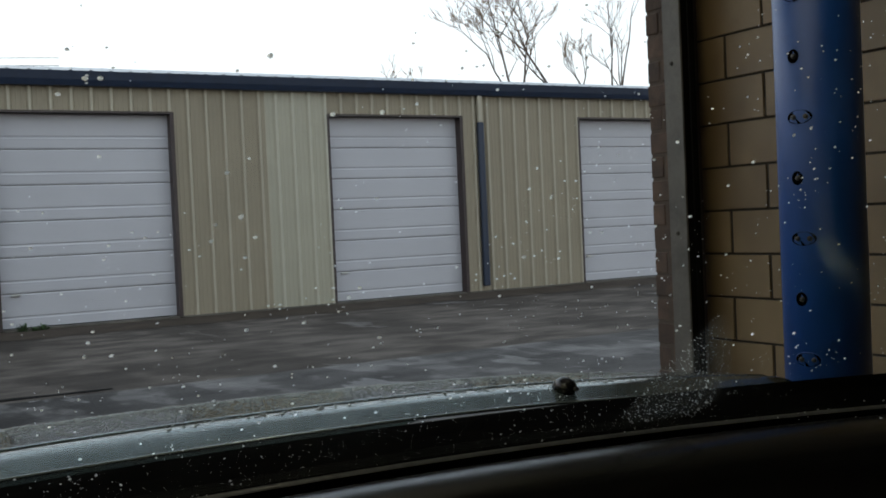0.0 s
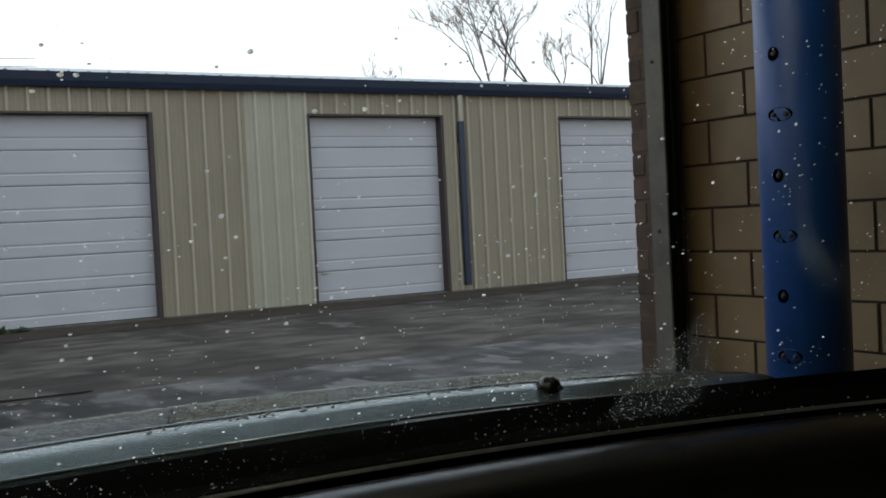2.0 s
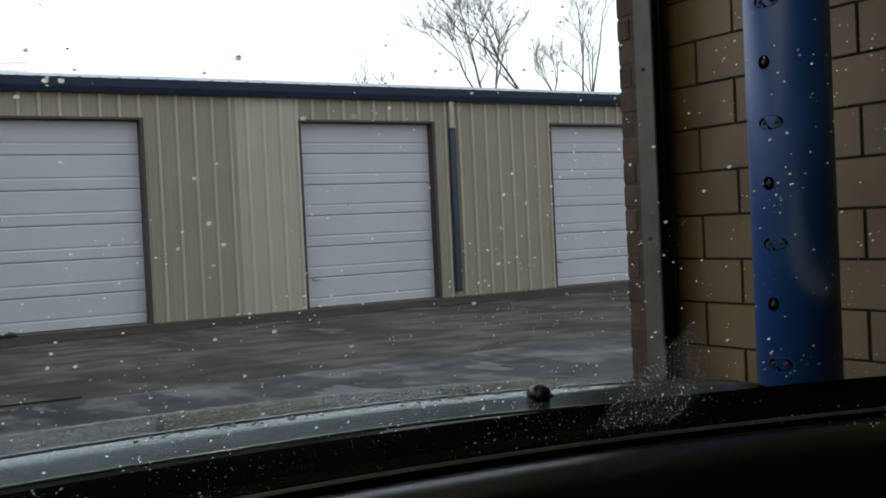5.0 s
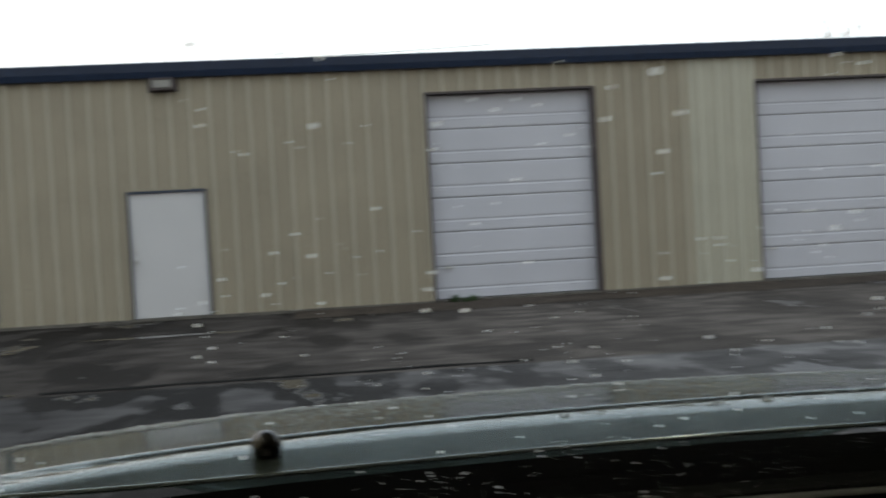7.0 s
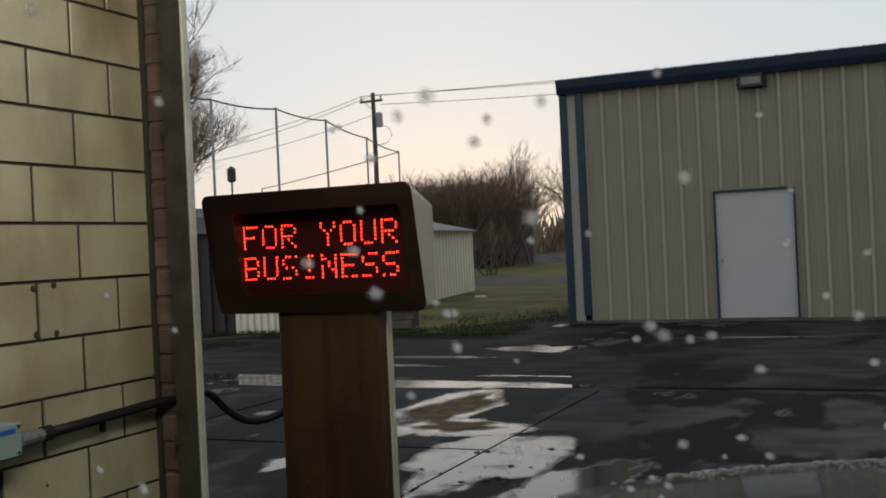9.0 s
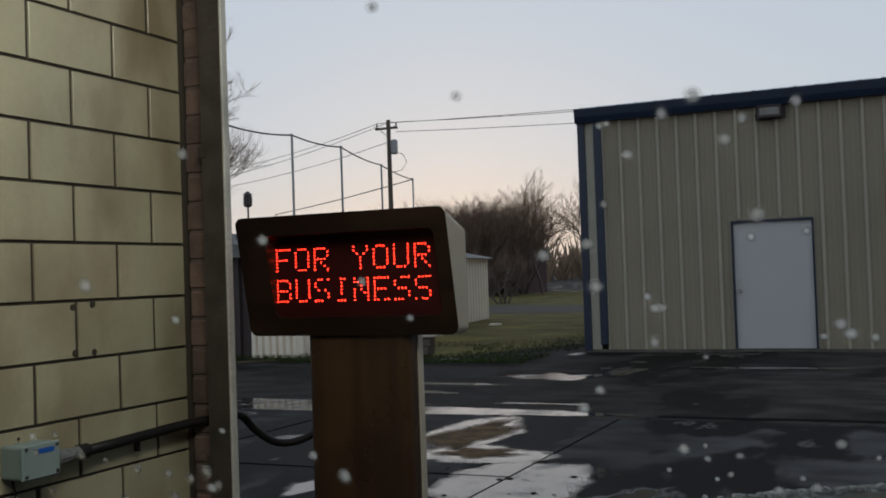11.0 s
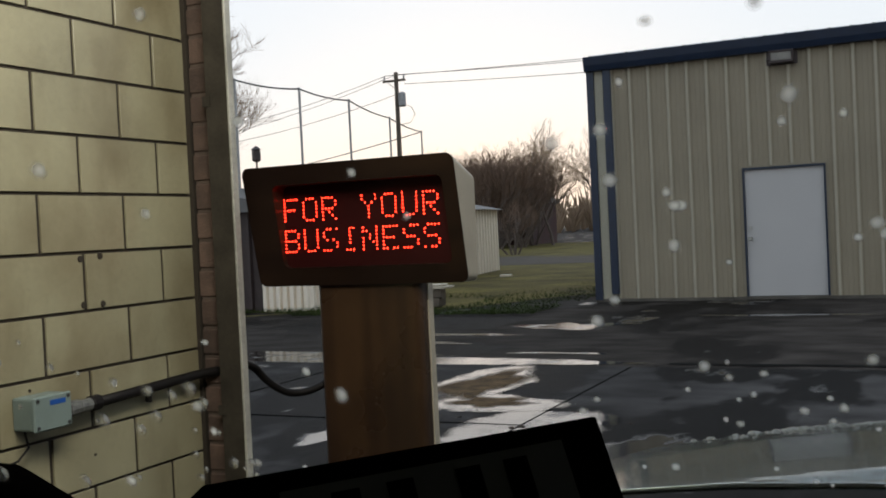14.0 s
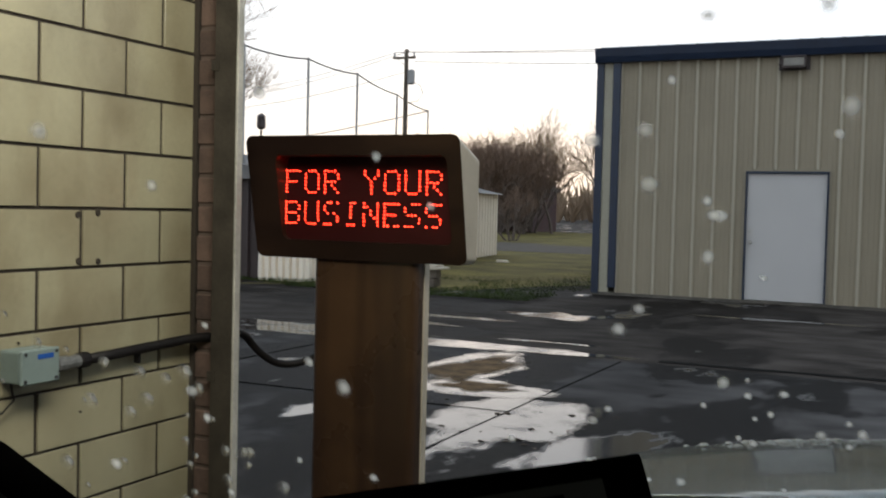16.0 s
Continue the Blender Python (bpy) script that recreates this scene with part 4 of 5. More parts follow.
for i in range(NX + 1):
    x = CX - 1.08 + 2.16 * i / NX
    u = (x - CX) / 1.05
    y0 = 1.535 - bow(x)
    y1 = 2.78 - 0.60 * abs(u) ** 2.2
    col = []
    for j in range(NY + 1):
        y = y0 + (0.14 * j / 40 if j <= 40 else 0.14 + (y1 - y0 - 0.14) * ((j - 40) / (NY - 40)) ** 1.1)
        col.append(bm.verts.new((x, y, hood_z(x, y))))
    grid.append(col)
for a, b in zip(grid, grid[1:]):
    for j in range(NY):
        bm.faces.new((a[j], b[j], b[j + 1], a[j + 1]))
bmesh.ops.solidify(bm, geom=bm.faces[:], thickness=0.015)
hood = part("hood", bm, M["paint"], car, "wet grey-green bonnet mirroring the building", smooth=True)
hem = [(CX - 1.05 + 2.1 * i / 40, 1.534 - bow(CX - 1.05 + 2.1 * i / 40)) for i in range(41)]
part("hood_hem", tube([(x, y, hood_z(x, y) - 0.001) for x, y in hem], 0.0032, 8), M["paint"], hood, "folded rear hem", smooth=True)
part("front_clip", box(CX - 0.95, CX + 0.95, 2.0, 2.35, 0.35, 0.72, 0.08, seg=3), M["paint"], car)
for sx in (-1, 1):
    x = CX + sx * 1.06
    part("fender", box(min(x, x + sx * 0.05), max(x, x + sx * 0.05), 0.75, 2.0, 0.35, 0.88, 0.02, seg=2), M["paint"], car)
    for wy in (1.75, -1.2):
        wheel = part("wheel", tube([(x - sx * 0.25, wy, 0.36), (x - sx * 0.22, wy, 0.36), (x - sx * 0.06, wy, 0.36), (x - sx * 0.03, wy, 0.36)], [0.32, 0.36, 0.36, 0.32], 28), M["rubber"], car)
        part("rim", tube([(x - sx * 0.04, wy, 0.36), (x - sx * 0.02, wy, 0.36)], [0.24, 0.22], 20), M["steel"], wheel)
    nx, ny = (0.055, 1.540) if sx < 0 else (1.108, 1.512)
    zc = hood_z(nx, ny + 0.02)
    nb = tube([(nx, ny - 0.002, zc + 0.002), (nx, ny, zc + 0.003), (nx, ny + 0.006, zc + 0.0055), (nx, ny + 0.017, zc + 0.008), (nx, ny + 0.030, zc + 0.007), (nx, ny + 0.042, zc + 0.003), (nx, ny + 0.05, zc - 0.004)], [0.006, 0.0125, 0.0162, 0.0178, 0.0165, 0.0115, 0.004], 16)
    noz = part("washer_nozzle", nb, M["gloss_black"], car, "black washer nozzle on the bonnet", smooth=True)
    part("jet", tube([(nx, ny - 0.012, zc + 0.006), (nx, ny - 0.018, zc + 0.008)], 0.004, 8), M["rubber"], noz)


def sweep(prof, half, n=48):
    """A profile of (y, z) run across the car, bent back towards the sides like the bonnet's edge."""
    bm = bmesh.new()
    rows = []
    for i in range(n + 1):
        x = CX - half + (half + 1.55) * i / n
        u = min(0.0, (x - CX) / 1.05)
        rows.append([bm.verts.new((x, y - bow(x) - 0.15 * abs(u) ** 9, z)) for y, z in prof])
    for a, b in zip(rows, rows[1:]):
        for k in range(len(prof) - 1):
            bm.faces.new((a[k], b[k], b[k + 1], a[k + 1]))
    return bm


part("cowl", sweep([(1.480, 1.045), (1.488, 1.060), (1.500, 1.075), (1.512, 1.100), (1.516, 1.124)], 1.06), M["black"], car, "black wet cowl below the windscreen")
part("cowl_gap", sweep([(1.464, 1.0), (1.467, 1.066), (1.484, 1.0665)], 1.06), M["matte"], car)
part("cowl_lip", sweep([(1.468, 1.0668), (1.470, 1.0705), (1.475, 1.0722), (1.481, 1.0705), (1.484, 1.0668)], 1.06), M["sheen"], car, smooth=True)
part("dashboard", sweep([(1.468, 0.98), (1.460, 1.030), (1.452, 1.052), (1.442, 1.057), (1.432, 1.0625), (1.425, 1.064), (1.408, 1.0626), (1.390, 1.0596), (1.374, 1.0555), (1.360, 1.050), (1.349, 1.042), (1.340, 1.030), (1.330, 0.995), (1.30, 0.88), (1.20, 0.80), (0.98, 0.84), (0.90, 0.76), (0.88, 0.60)], 1.04), M["dash"], car, "dark vinyl dashboard top", smooth=True)
# windscreen, inclined and wrapped at its ends
GY, GZ, GS = 1.488, 1.068, 1.42


def on_glass(u, k):
    """A place on the windscreen: u across (-1 to 1), k up (0 to 1), and the glass's outward normal."""
    x = CX + (1.12 - 0.2 * k) * u
    return Vector((x, GY - 0.72 * GS * k - 0.15 * u * u - 0.28 * abs(u) ** 8, GZ + 0.72 * k)), Vector((0.25 * u, 1.0, GS)).normalized()


glass_bm = bmesh.new()
rows = [[glass_bm.verts.new(on_glass(-1 + 2 * i / 40, k / 8)[0]) for k in range(9)] for i in range(41)]
for a, b in zip(rows, rows[1:]):
    for k in range(8):
        glass_bm.faces.new((a[k], b[k], b[k + 1], a[k + 1]))
screen_glass = part("windscreen", glass_bm, M["glass"], car, "windscreen with rain drops", smooth=True)
screen_glass.visible_shadow = False
part("roof", box(CX - 0.86, CX + 0.86, -1.9, 0.36, 1.79, 1.85, 0.02), M["black"], car)
for sx in (-1, 1):
    a, b = on_glass(sx * 1.0, 0.0)[0], on_glass(sx * 1.0, 1.0)[0]
    part("pillar", tube([a + Vector((sx * 0.04, 0, -0.02)), b + Vector((sx * 0.04, 0, 0))], 0.035, 10), M["black"], car)
    x = CX + (1.60 if sx > 0 else -1.10)
    part("door", box(min(x, x + sx * 0.06), max(x, x + sx * 0.06), -1.2, 0.85, 0.30, 1.06, 0.03, seg=2), M["black"], car)
    part("side_glass", box(min(x, x + sx * 0.01), max(x, x + sx * 0.01), -1.2, 0.3, 1.06, 1.79), M["glass"], car).visible_shadow = False
part("rear_body", box(CX - 0.95, CX + 0.95, -2.3, -1.25, 0.3, 1.79, 0.05), M["black"], car)
part("cabin_floor", box(CX - 1.0, CX + 1.0, -1.9, 1.2, 0.28, 0.34), M["black"], car)

# trim at the foot of the windscreen pillar
trim = bmesh.new()
side = [(-0.66, 0.80, 1.288), (-0.56, 0.785, 1.2915), (-0.47, 0.748, 1.2825), (-0.40, 0.70, 1.256), (-0.37, 0.66, 1.22)]
for a_, b_ in zip(side, side[1:]):
    tube([a_, b_], 0.007, 10, bm=trim)
part("pillar_trim_edge", trim, M["matte"], car, smooth=True)
skin = bmesh.new()
lo = [skin.verts.new((x, y + 0.004, z - 0.002)) for x, y, z in side]
hi = [skin.verts.new((x - 0.02, y + 0.10, z - 0.30)) for x, y, z in side]
for k in range(len(side) - 1):
    skin.faces.new((lo[k], lo[k + 1], hi[k + 1], hi[k]))
bmesh.ops.solidify(skin, geom=skin.faces[:], thickness=0.004)
part("pillar_trim", skin, M["trim_grey"], car, "dark grey trim panel at the windscreen pillar")

# device on the dash
dev = thing("dash_clock", "small black clock with an unlit display on a dashboard stalk", "clock")
p0, p1, p2 = Vector((-0.346, 0.6372, 1.340)), Vector((-0.296, 0.715, 1.340)), Vector((-0.2908, 0.7075, 1.3228))
ex = (p1 - p0).normalized()
ey = (p2 - p1) - ex * (p2 - p1).dot(ex)
H_ = ey.length * 1.05
ey.normalize()
ez = ex.cross(ey)
if ez.dot(Vector((-0.22, 0.5, 1.38)) - p0) < 0:
    ez = -ez
frame_m = Matrix((ex, ey, ez)).transposed().to_4x4()
frame_m.translation = p0
dev.matrix_world = frame_m
L_ = (p1 - p0).length
part("case", box(0, L_, 0, H_, -0.009, 0.0, 0.0008, seg=2), M["matte"], dev)
part("display", box(0.014, L_ - 0.012, 0.004, H_ - 0.003, 0.0, 0.0003), M["matte_glass"], dev, "unlit grey display")
for bx in (0.024, 0.036, 0.052, 0.064):
    part("digit_bar", box(bx, bx + 0.006, 0.006, H_ - 0.005, 0.0004, 0.0006), M["matte"], dev)
part("holder", box(L_ * 0.3, L_ * 0.7, 0.004, H_ - 0.003, -0.02, -0.009, 0.002), M["matte"], dev)
inv_m = frame_m.inverted()
part("stalk", tube([inv_m @ Vector(q) for q in ((-0.315, 0.69, 1.325), (-0.315, 0.72, 1.24), (-0.30, 0.86, 1.05), (-0.27, 0.99, 0.82))], 0.006, 8), M["matte"], dev)

# blocks last among the structure
lay(bay_l, XL, 3.812, 1.972 - 10 * COURSE, 1, -1.0, 1, 18, 0.394, 0.201)
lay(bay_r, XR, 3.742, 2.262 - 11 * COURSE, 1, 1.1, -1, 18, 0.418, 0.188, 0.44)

# ---- far side: shed, poles, wires ----
shed = thing("white_shed", "white ribbed metal shed beyond the grass", "shed")


def ribbed(p, q, z0, z1, pitch=0.28):
    """A ribbed upright wall from p to q."""
    bm = bmesh.new()
    p, q = Vector((*p, 0)), Vector((*q, 0))
    d = (q - p).normalized()
    nrm = Vector((d.y, -d.x, 0))
    ln, s, prev = (q - p).length, 0.0, None
    while s < ln:
        for ds, h in ((0, 0), (0.02, 0.07), (0.09, 0.07), (0.11, 0)):
            o = p + d * min(ln, s + ds) + nrm * h
            cur = (bm.verts.new((o.x, o.y, z0)), bm.verts.new((o.x, o.y, z1)))
            if prev:
                bm.faces.new((prev[0], cur[0], cur[1], prev[1]))
            prev = cur
        s += pitch
    return bm


SA, SB, SC = (-10.85, 16.95), (-12.25, 29.6), (-17.6, 29.9)
part("wall", ribbed(SA, SB, -0.1, 1.9), M["shed"], shed)
part("wall", ribbed(SB, SC, -0.1, 1.9), M["shed"], shed)
bm = bmesh.new()
q = [bm.verts.new(p) for p in ((-10.65, 16.75, 1.88), (-12.05, 29.8, 1.88), (-14.9, 29.95, 2.5), (-13.9, 16.45, 2.5), (-17.0, 16.2, 1.88), (-17.8, 30.1, 1.88))]
bm.faces.new((q[0], q[1], q[2], q[3]))
bm.faces.new((q[3], q[2], q[5], q[4]))
bm.faces.new((q[1], q[5], q[2]))
bm.faces.new((q[0], q[3], q[4]))
bmesh.ops.solidify(bm, geom=bm.faces[:], thickness=0.05)
part("roof", bm, M["shed_roof"], shed)
# the gable end's shade is put into this wall's dark brown colour
part("end_wall", ribbed((-16.9, 16.4), (-11.85, 16.90), -0.1, 1.9), M["brown"], shed, "boarded end wall painted dark brown for its shade")
part("end_wall", ribbed((-11.85, 16.90), SA, -0.1, 1.9, 0.15), M["shed"], shed)
part("back_wall", ribbed(SC, (-16.9, 16.4), -0.1, 1.9), M["shed"], shed)

posts = [(-34.1, 46.6), (-33.5, 52.0), (-34.1, 58.7), (-37.2, 70.0), (-40.5, 82.0), (-75.0, 112.0), (-33.9, 39.5)]
made = []
for x, y in posts:
    if not made:
        p = thing("net_post", "tall thin galvanised ball-field netting post", "post", "ball-field posts")
        part("shaft", tube([(0, 0, -0.5), (0, 0, 10.0)], 0.075, 8), M["galv"], p)
        part("cap", tube([(0, 0, 10.0), (0, 0, 10.06)], [0.09, 0.03], 8), M["galv"], p)
        p.location = (x, y, 0)
        made.append(p)
    else:
        made.append(copy_thing(made[0], Matrix.Translation((x, y, 0))))
top = [(x, y, 9.95) for x, y in posts]
cable = thing("net_cable", "dark cable strung along the netting posts", "cable")
for a, b in ((6, 0), (0, 1), (1, 2), (2, 3), (3, 4), (4, 5)):
    part("span", tube(sag(top[a], top[b], 0.15, 6), 0.05, 5), M["wire"], cable)

pole = thing("utility_pole", "wooden utility pole with crossarm and transformer", "utility pole")
PX0, PY0 = -31.26, 60.0
part("shaft", tube([(PX0, PY0, -0.5), (PX0, PY0, 11.6)], [0.19, 0.13], 10), M["wood"], pole)
part("crossarm", box(PX0 - 0.95, PX0 + 0.65, PY0 - 0.08, PY0 + 0.06, 11.0, 11.14), M["wood"], pole)
part("brace", tube([(PX0 - 0.6, PY0 - 0.1, 11.0), (PX0, PY0 - 0.1, 10.5)], 0.025, 5), M["steel"], pole)
for dx in (-0.85, -0.1, 0.55):
    part("insulator", tube([(PX0 + dx, PY0, 11.14), (PX0 + dx, PY0, 11.3), (PX0 + dx, PY0, 11.42)], [0.05, 0.07, 0.04], 8), M["galv"], pole)
part("transformer", tube([(PX0 + 0.42, PY0 - 0.1, 9.35), (PX0 + 0.42, PY0 - 0.1, 9.42), (PX0 + 0.42, PY0 - 0.1, 10.2), (PX0 + 0.42, PY0 - 0.1, 10.3)], [0.2, 0.24, 0.24, 0.1], 14), M["galv"], pole, "grey transformer can")
part("drop_loop", tube([(PX0 + 0.5, PY0, 9.5), (PX0 + 1.0, PY0, 9.3), (PX0 + 1.25, PY0, 8.8), (PX0 + 0.9, PY0, 8.3), (PX0 + 0.2, PY0, 8.2)], 0.02, 5), M["wire"], pole)
lines = thing("power_lines", "thin overhead power lines from the wooden pole", "power line")
for (ax, az), (bx, by, bz) in (((-0.85, 11.42), (-60.0, 75.0, 11.0)), ((-0.1, 11.42), (-60.0, 75.0, 10.3)), ((0.1, 10.2), (-60.0, 75.0, 9.6)),
                               ((-0.85, 11.45), (12.0, 70.0, 13.1)), ((-0.1, 11.45), (12.0, 70.0, 12.6)), ((0.55, 10.8), (12.0, 70.0, 11.6))):
    part("wire", tube(sag((PX0 + ax, PY0, az), (bx, by, bz), 0.5, 10), 0.019, 4), M["wire"], lines)

finial = thing("bird_house", "dark bird house on a thin pole", "bird house")
part("pole", tube([(-21.15, 30.0, 0), (-21.15, 30.0, 4.0)], 0.03, 6), M["wood"], finial)
part("box", tube([(-21.15, 30.0, 3.98), (-21.15, 30.0, 4.04), (-21.15, 30.0, 4.34), (-21.15, 30.0, 4.42)], [0.09, 0.15, 0.15, 0.10], 8), M["brown"], finial)
part("roof", tube([(-21.15, 30.0, 4.40), (-21.15, 30.0, 4.53)], [0.19, 0.02], 8), M["brown"], finial)

house = thing("far_barn", "dim red barn with a gable roof behind the shrubs", "barn")
part("wall", box(-33.2, -25.0, 66, 72, 0, 2.95), M["barn_red"], house)
bm = bmesh.new()
v = [bm.verts.new(p) for p in ((-33.5, 65.7, 2.85), (-24.8, 65.7, 2.85), (-24.8, 72.3, 2.85), (-33.5, 72.3, 2.85), (-33.1, 69, 4.35), (-25.25, 69, 4.35))]
for f in ((0, 1, 5, 4), (1, 2, 5), (2, 3, 4, 5), (3, 0, 4)):
    bm.faces.new([v[k] for k in f])
part("roof", bm, M["brown"], house)
part("barn_door", box(-27.6, -25.9, 65.93, 66.0, 0, 2.3), M["barn_red"], house, "boarded sliding door")
part("door_rail", box(-28.0, -25.5, 65.9, 65.99, 2.32, 2.42), M["brown"], house)

# stacked timber and a scrap by the shed
stack = thing("timber_stack", "low stack of dark old timbers with a pale board on top", "timber stack")
for k, (x0, x1, y0, z0) in enumerate(((-9.7, -8.25, 17.1, 0.0), (-9.6, -8.3, 17.32, 0.0), (-9.75, -8.2, 17.12, 0.16), (-9.55, -8.35, 17.33, 0.16))):
    part("timber", box(x0, x1, y0, y0 + 0.19, z0, z0 + 0.15, 0.012), M["wood"], stack)
part("board", box(-9.6, -8.12, 17.05, 17.5, 0.32, 0.36, 0.006), M["sign_side"], stack, "pale weathered board")
part("board", box(-9.2, -8.2, 17.1, 17.4, 0.364, 0.40, 0.006), M["sign_side"], stack, "pale weathered board")
tagged(part("plastic_scrap", box(-10.72, -10.42, 26.0, 26.16, 0.03, 0.09, 0.01), M["shed"]), "small white scrap lying in the grass", "scrap")


# ---- bare trees ----
def branchy(rng, height, spread, depth, trunk_r, lean=0.0, stems=1, droop=0.0, kids=(3, 4)):
    """Wood of a leafless tree: limbs in one bmesh-like list, twigs in another."""
    limbs, twigs = [], []

    def grow(p, d, ln, r, k):
        n = 3
        pts, rad = [p.copy()], [r]
        for s in range(n):
            d = (d + Vector((rng.uniform(-1, 1), rng.uniform(-1, 1), rng.uniform(-0.6, 0.7) - droop * 0.3)) * 0.16).normalized()
            p = p + d * ln / n
            pts.append(p.copy())
            rad.append(r * (1 - 0.42 * (s + 1) / n))
        (twigs if k <= 1 else limbs).append((pts, rad))
        if k == 0:
            return
        for c in range(rng.randint(*kids)):
            at = pts[rng.choice((1, 2, 3, 3))]
            side = Vector((rng.uniform(-1, 1), rng.uniform(-1, 1), rng.uniform(-0.25, 0.9))) * spread
            grow(at, (d + side).normalized(), ln * rng.uniform(0.55, 0.8), max(0.006, r * rng.uniform(0.42, 0.6)), k - 1)

    for s in range(stems):
        a = rng.uniform(0, math.tau)
        off = Vector((math.cos(a), math.sin(a), 0)) * (0.35 if stems > 1 else 0)
        grow(Vector((0, 0, -0.2)) + off * rng.random(), (Vector((lean, 0, 1)) + off * rng.uniform(0.3, 1.6)).normalized(), height * 0.42, trunk_r, depth)
    return limbs, twigs


def wood_mesh(name, runs, material, sides, thick=1.0):
    verts, faces = [], []
    for pts, rad in runs:
        base = len(verts)
        for i, p in enumerate(pts):
            d = (pts[min(i + 1, len(pts) - 1)] - pts[max(i - 1, 0)]).normalized()
            a = d.cross(Vector((0.3, 0.9, 0.1))).normalized()
            b = d.cross(a)
            for k in range(sides):
                w = k * math.tau / sides
                verts.append(p + (a * math.cos(w) + b * math.sin(w)) * rad[i] * thick)
        for i in range(len(pts) - 1):
            for k in range(sides):
                faces.append((base + i * sides + k, base + i * sides + (k + 1) % sides, base + (i + 1) * sides + (k + 1) % sides, base + (i + 1) * sides + k))
    me = bpy.data.meshes.new(name)
    me.from_pydata([tuple(v) for v in verts], [], faces)
    me.materials.append(material)
    return me


def bare_tree(seed, label, where, height, spread=0.75, depth=5, trunk_r=0.2, stems=1, name="bare_tree", group="", lean=0.0, kids=(3, 4), category="tree", droop=0.0, thick=1.0):
    rng = random.Random(seed)
    limbs, twigs = branchy(rng, height, spread, depth, trunk_r, lean, stems, droop, kids)
    t = thing(name, label, category, group)
    a = new("trunk", wood_mesh("trunk", limbs, M["bark"], 5))
    b = new("crown", wood_mesh("crown", twigs, M["shrub" if category == "shrub" else "twig"], 3, thick))
    a.parent = b.parent = t
    t.location = where
    return t


# over the roof, to the right
def forked_tree(seed, label, where, fork, stems, group, kids=(3, 4), depth=4):
    """A leafless tree with a hidden trunk up to its fork and stems (lean along x, length, radius) from there."""
    rng = random.Random(seed)
    limbs, twigs = [([Vector((0, 0, -0.2)), Vector((0.1, 0, fork * 0.5)), Vector((0, 0, fork))], [0.24, 0.2, 0.16])], []

    def grow(p, d, ln, rad, k):
        pts, rr = [p.copy()], [rad]
        for s in range(4):
            d = (d + Vector((rng.uniform(-1, 1), rng.uniform(-1, 1), rng.uniform(-0.4, 0.8))) * 0.13).normalized()
            p = p + d * ln / 4
            pts.append(p.copy())
            rr.append(rad * (1 - 0.12 * (s + 1)))
        (twigs if k <= 1 else limbs).append((pts, rr))
        if k == 0:
            return
        for c in range(rng.randint(*kids)):
            side = Vector((rng.uniform(-1, 1), rng.uniform(-1, 1), rng.uniform(-0.3, 0.8))) * 0.85
            grow(pts[rng.choice((2, 3, 4, 4))], (d + side).normalized(), ln * rng.uniform(0.42, 0.66), max(0.013, rad * rng.uniform(0.4, 0.58)), k - 1)

    for lean, ln, rad in stems:
        grow(Vector((0, 0, fork)), Vector((lean, rng.uniform(-0.15, 0.15), 1)).normalized(), ln, rad, depth)
    t = thing("bare_tree", label, "tree", group)
    a, b = new("trunk", wood_mesh("trunk", limbs, M["bark"], 5)), new("crown", wood_mesh("crown", twigs, M["twig"], 3))
    a.parent = b.parent = t
    t.location = where
    return t


roof_trees = "trees behind the building"
forked_tree(5, "tall leafless tree with several upright stems behind the metal building", (28.5, 42, 0), 6.3, [(-0.62, 3.6, 0.06), (-0.2, 4.2, 0.075), (0.12, 4.4, 0.075)], roof_trees, kids=(3, 5))
forked_tree(12, "leaning leafless tree behind the metal building", (32.0, 42.4, 0), 6.0, [(-0.69, 4.6, 0.09), (0.3, 2.6, 0.06)], roof_trees)
forked_tree(17, "slim forked leafless tree behind the metal building", (34.4, 42.2, 0), 5.9, [(-0.02, 4.0, 0.075), (0.38, 4.2, 0.075)], roof_trees, kids=(2, 4))
forked_tree(23, "low leafless tree just over the building's roof", (23.4, 45, 0), 5.6, [(-0.4, 2.0, 0.05), (0.3, 2.1, 0.05)], roof_trees, kids=(2, 4))
# big tree by the ball field
tc = bare_tree(9, "big leafless tree with dense fine twigs by the ball field", (-48.0, 58, 0), 18.0, 0.95, 6, 0.30, droop=0.25, kids=(4, 5), thick=1.35)
# hedge row of shrubs and small trees along the horizon
copy_thing(tc, pose(-56.0, 61.5, -1.5, 0, 0, 140))
sh = bare_tree(31, "leafless brown shrub thicket on the far side of the lane", (-24.8, 58, 0), 5.6, 0.75, 4, 0.07, stems=9, name="bare_shrub", group="shrub row", category="shrub", kids=(4, 5))
for k in range(26):
    rng = random.Random(100 + k)
    x = -23.0 - k * 1.55 + rng.uniform(-0.7, 0.7)
    m = pose(x, 60 + rng.uniform(-2, 9), 0, 0, 0, rng.uniform(0, 360))
    copy_thing(sh, m @ Matrix.Diagonal((1, 1, rng.uniform(0.75, 1.08), 1)))
for k, (x, y, tall) in enumerate(((-27.6, 57.2, 0.95), (-26.2, 56.6, 0.9), (-25.4, 59.0, 1.0), (-23.6, 57.0, 0.92), (-22.6, 58.6, 0.85))):
    copy_thing(sh, pose(x, y, 0, 0, 0, 70 * k) @ Matrix.Diagonal((1, 1, tall, 1)))
te = bare_tree(44, "leafless tree with upswept twigs glowing in the dusk", (-21.8, 62, 0), 7.0, 0.95, 5, 0.12, group="far trees", kids=(4, 5))
copy_thing(te, pose(-27.0, 74, 0, 0, 0, 100))
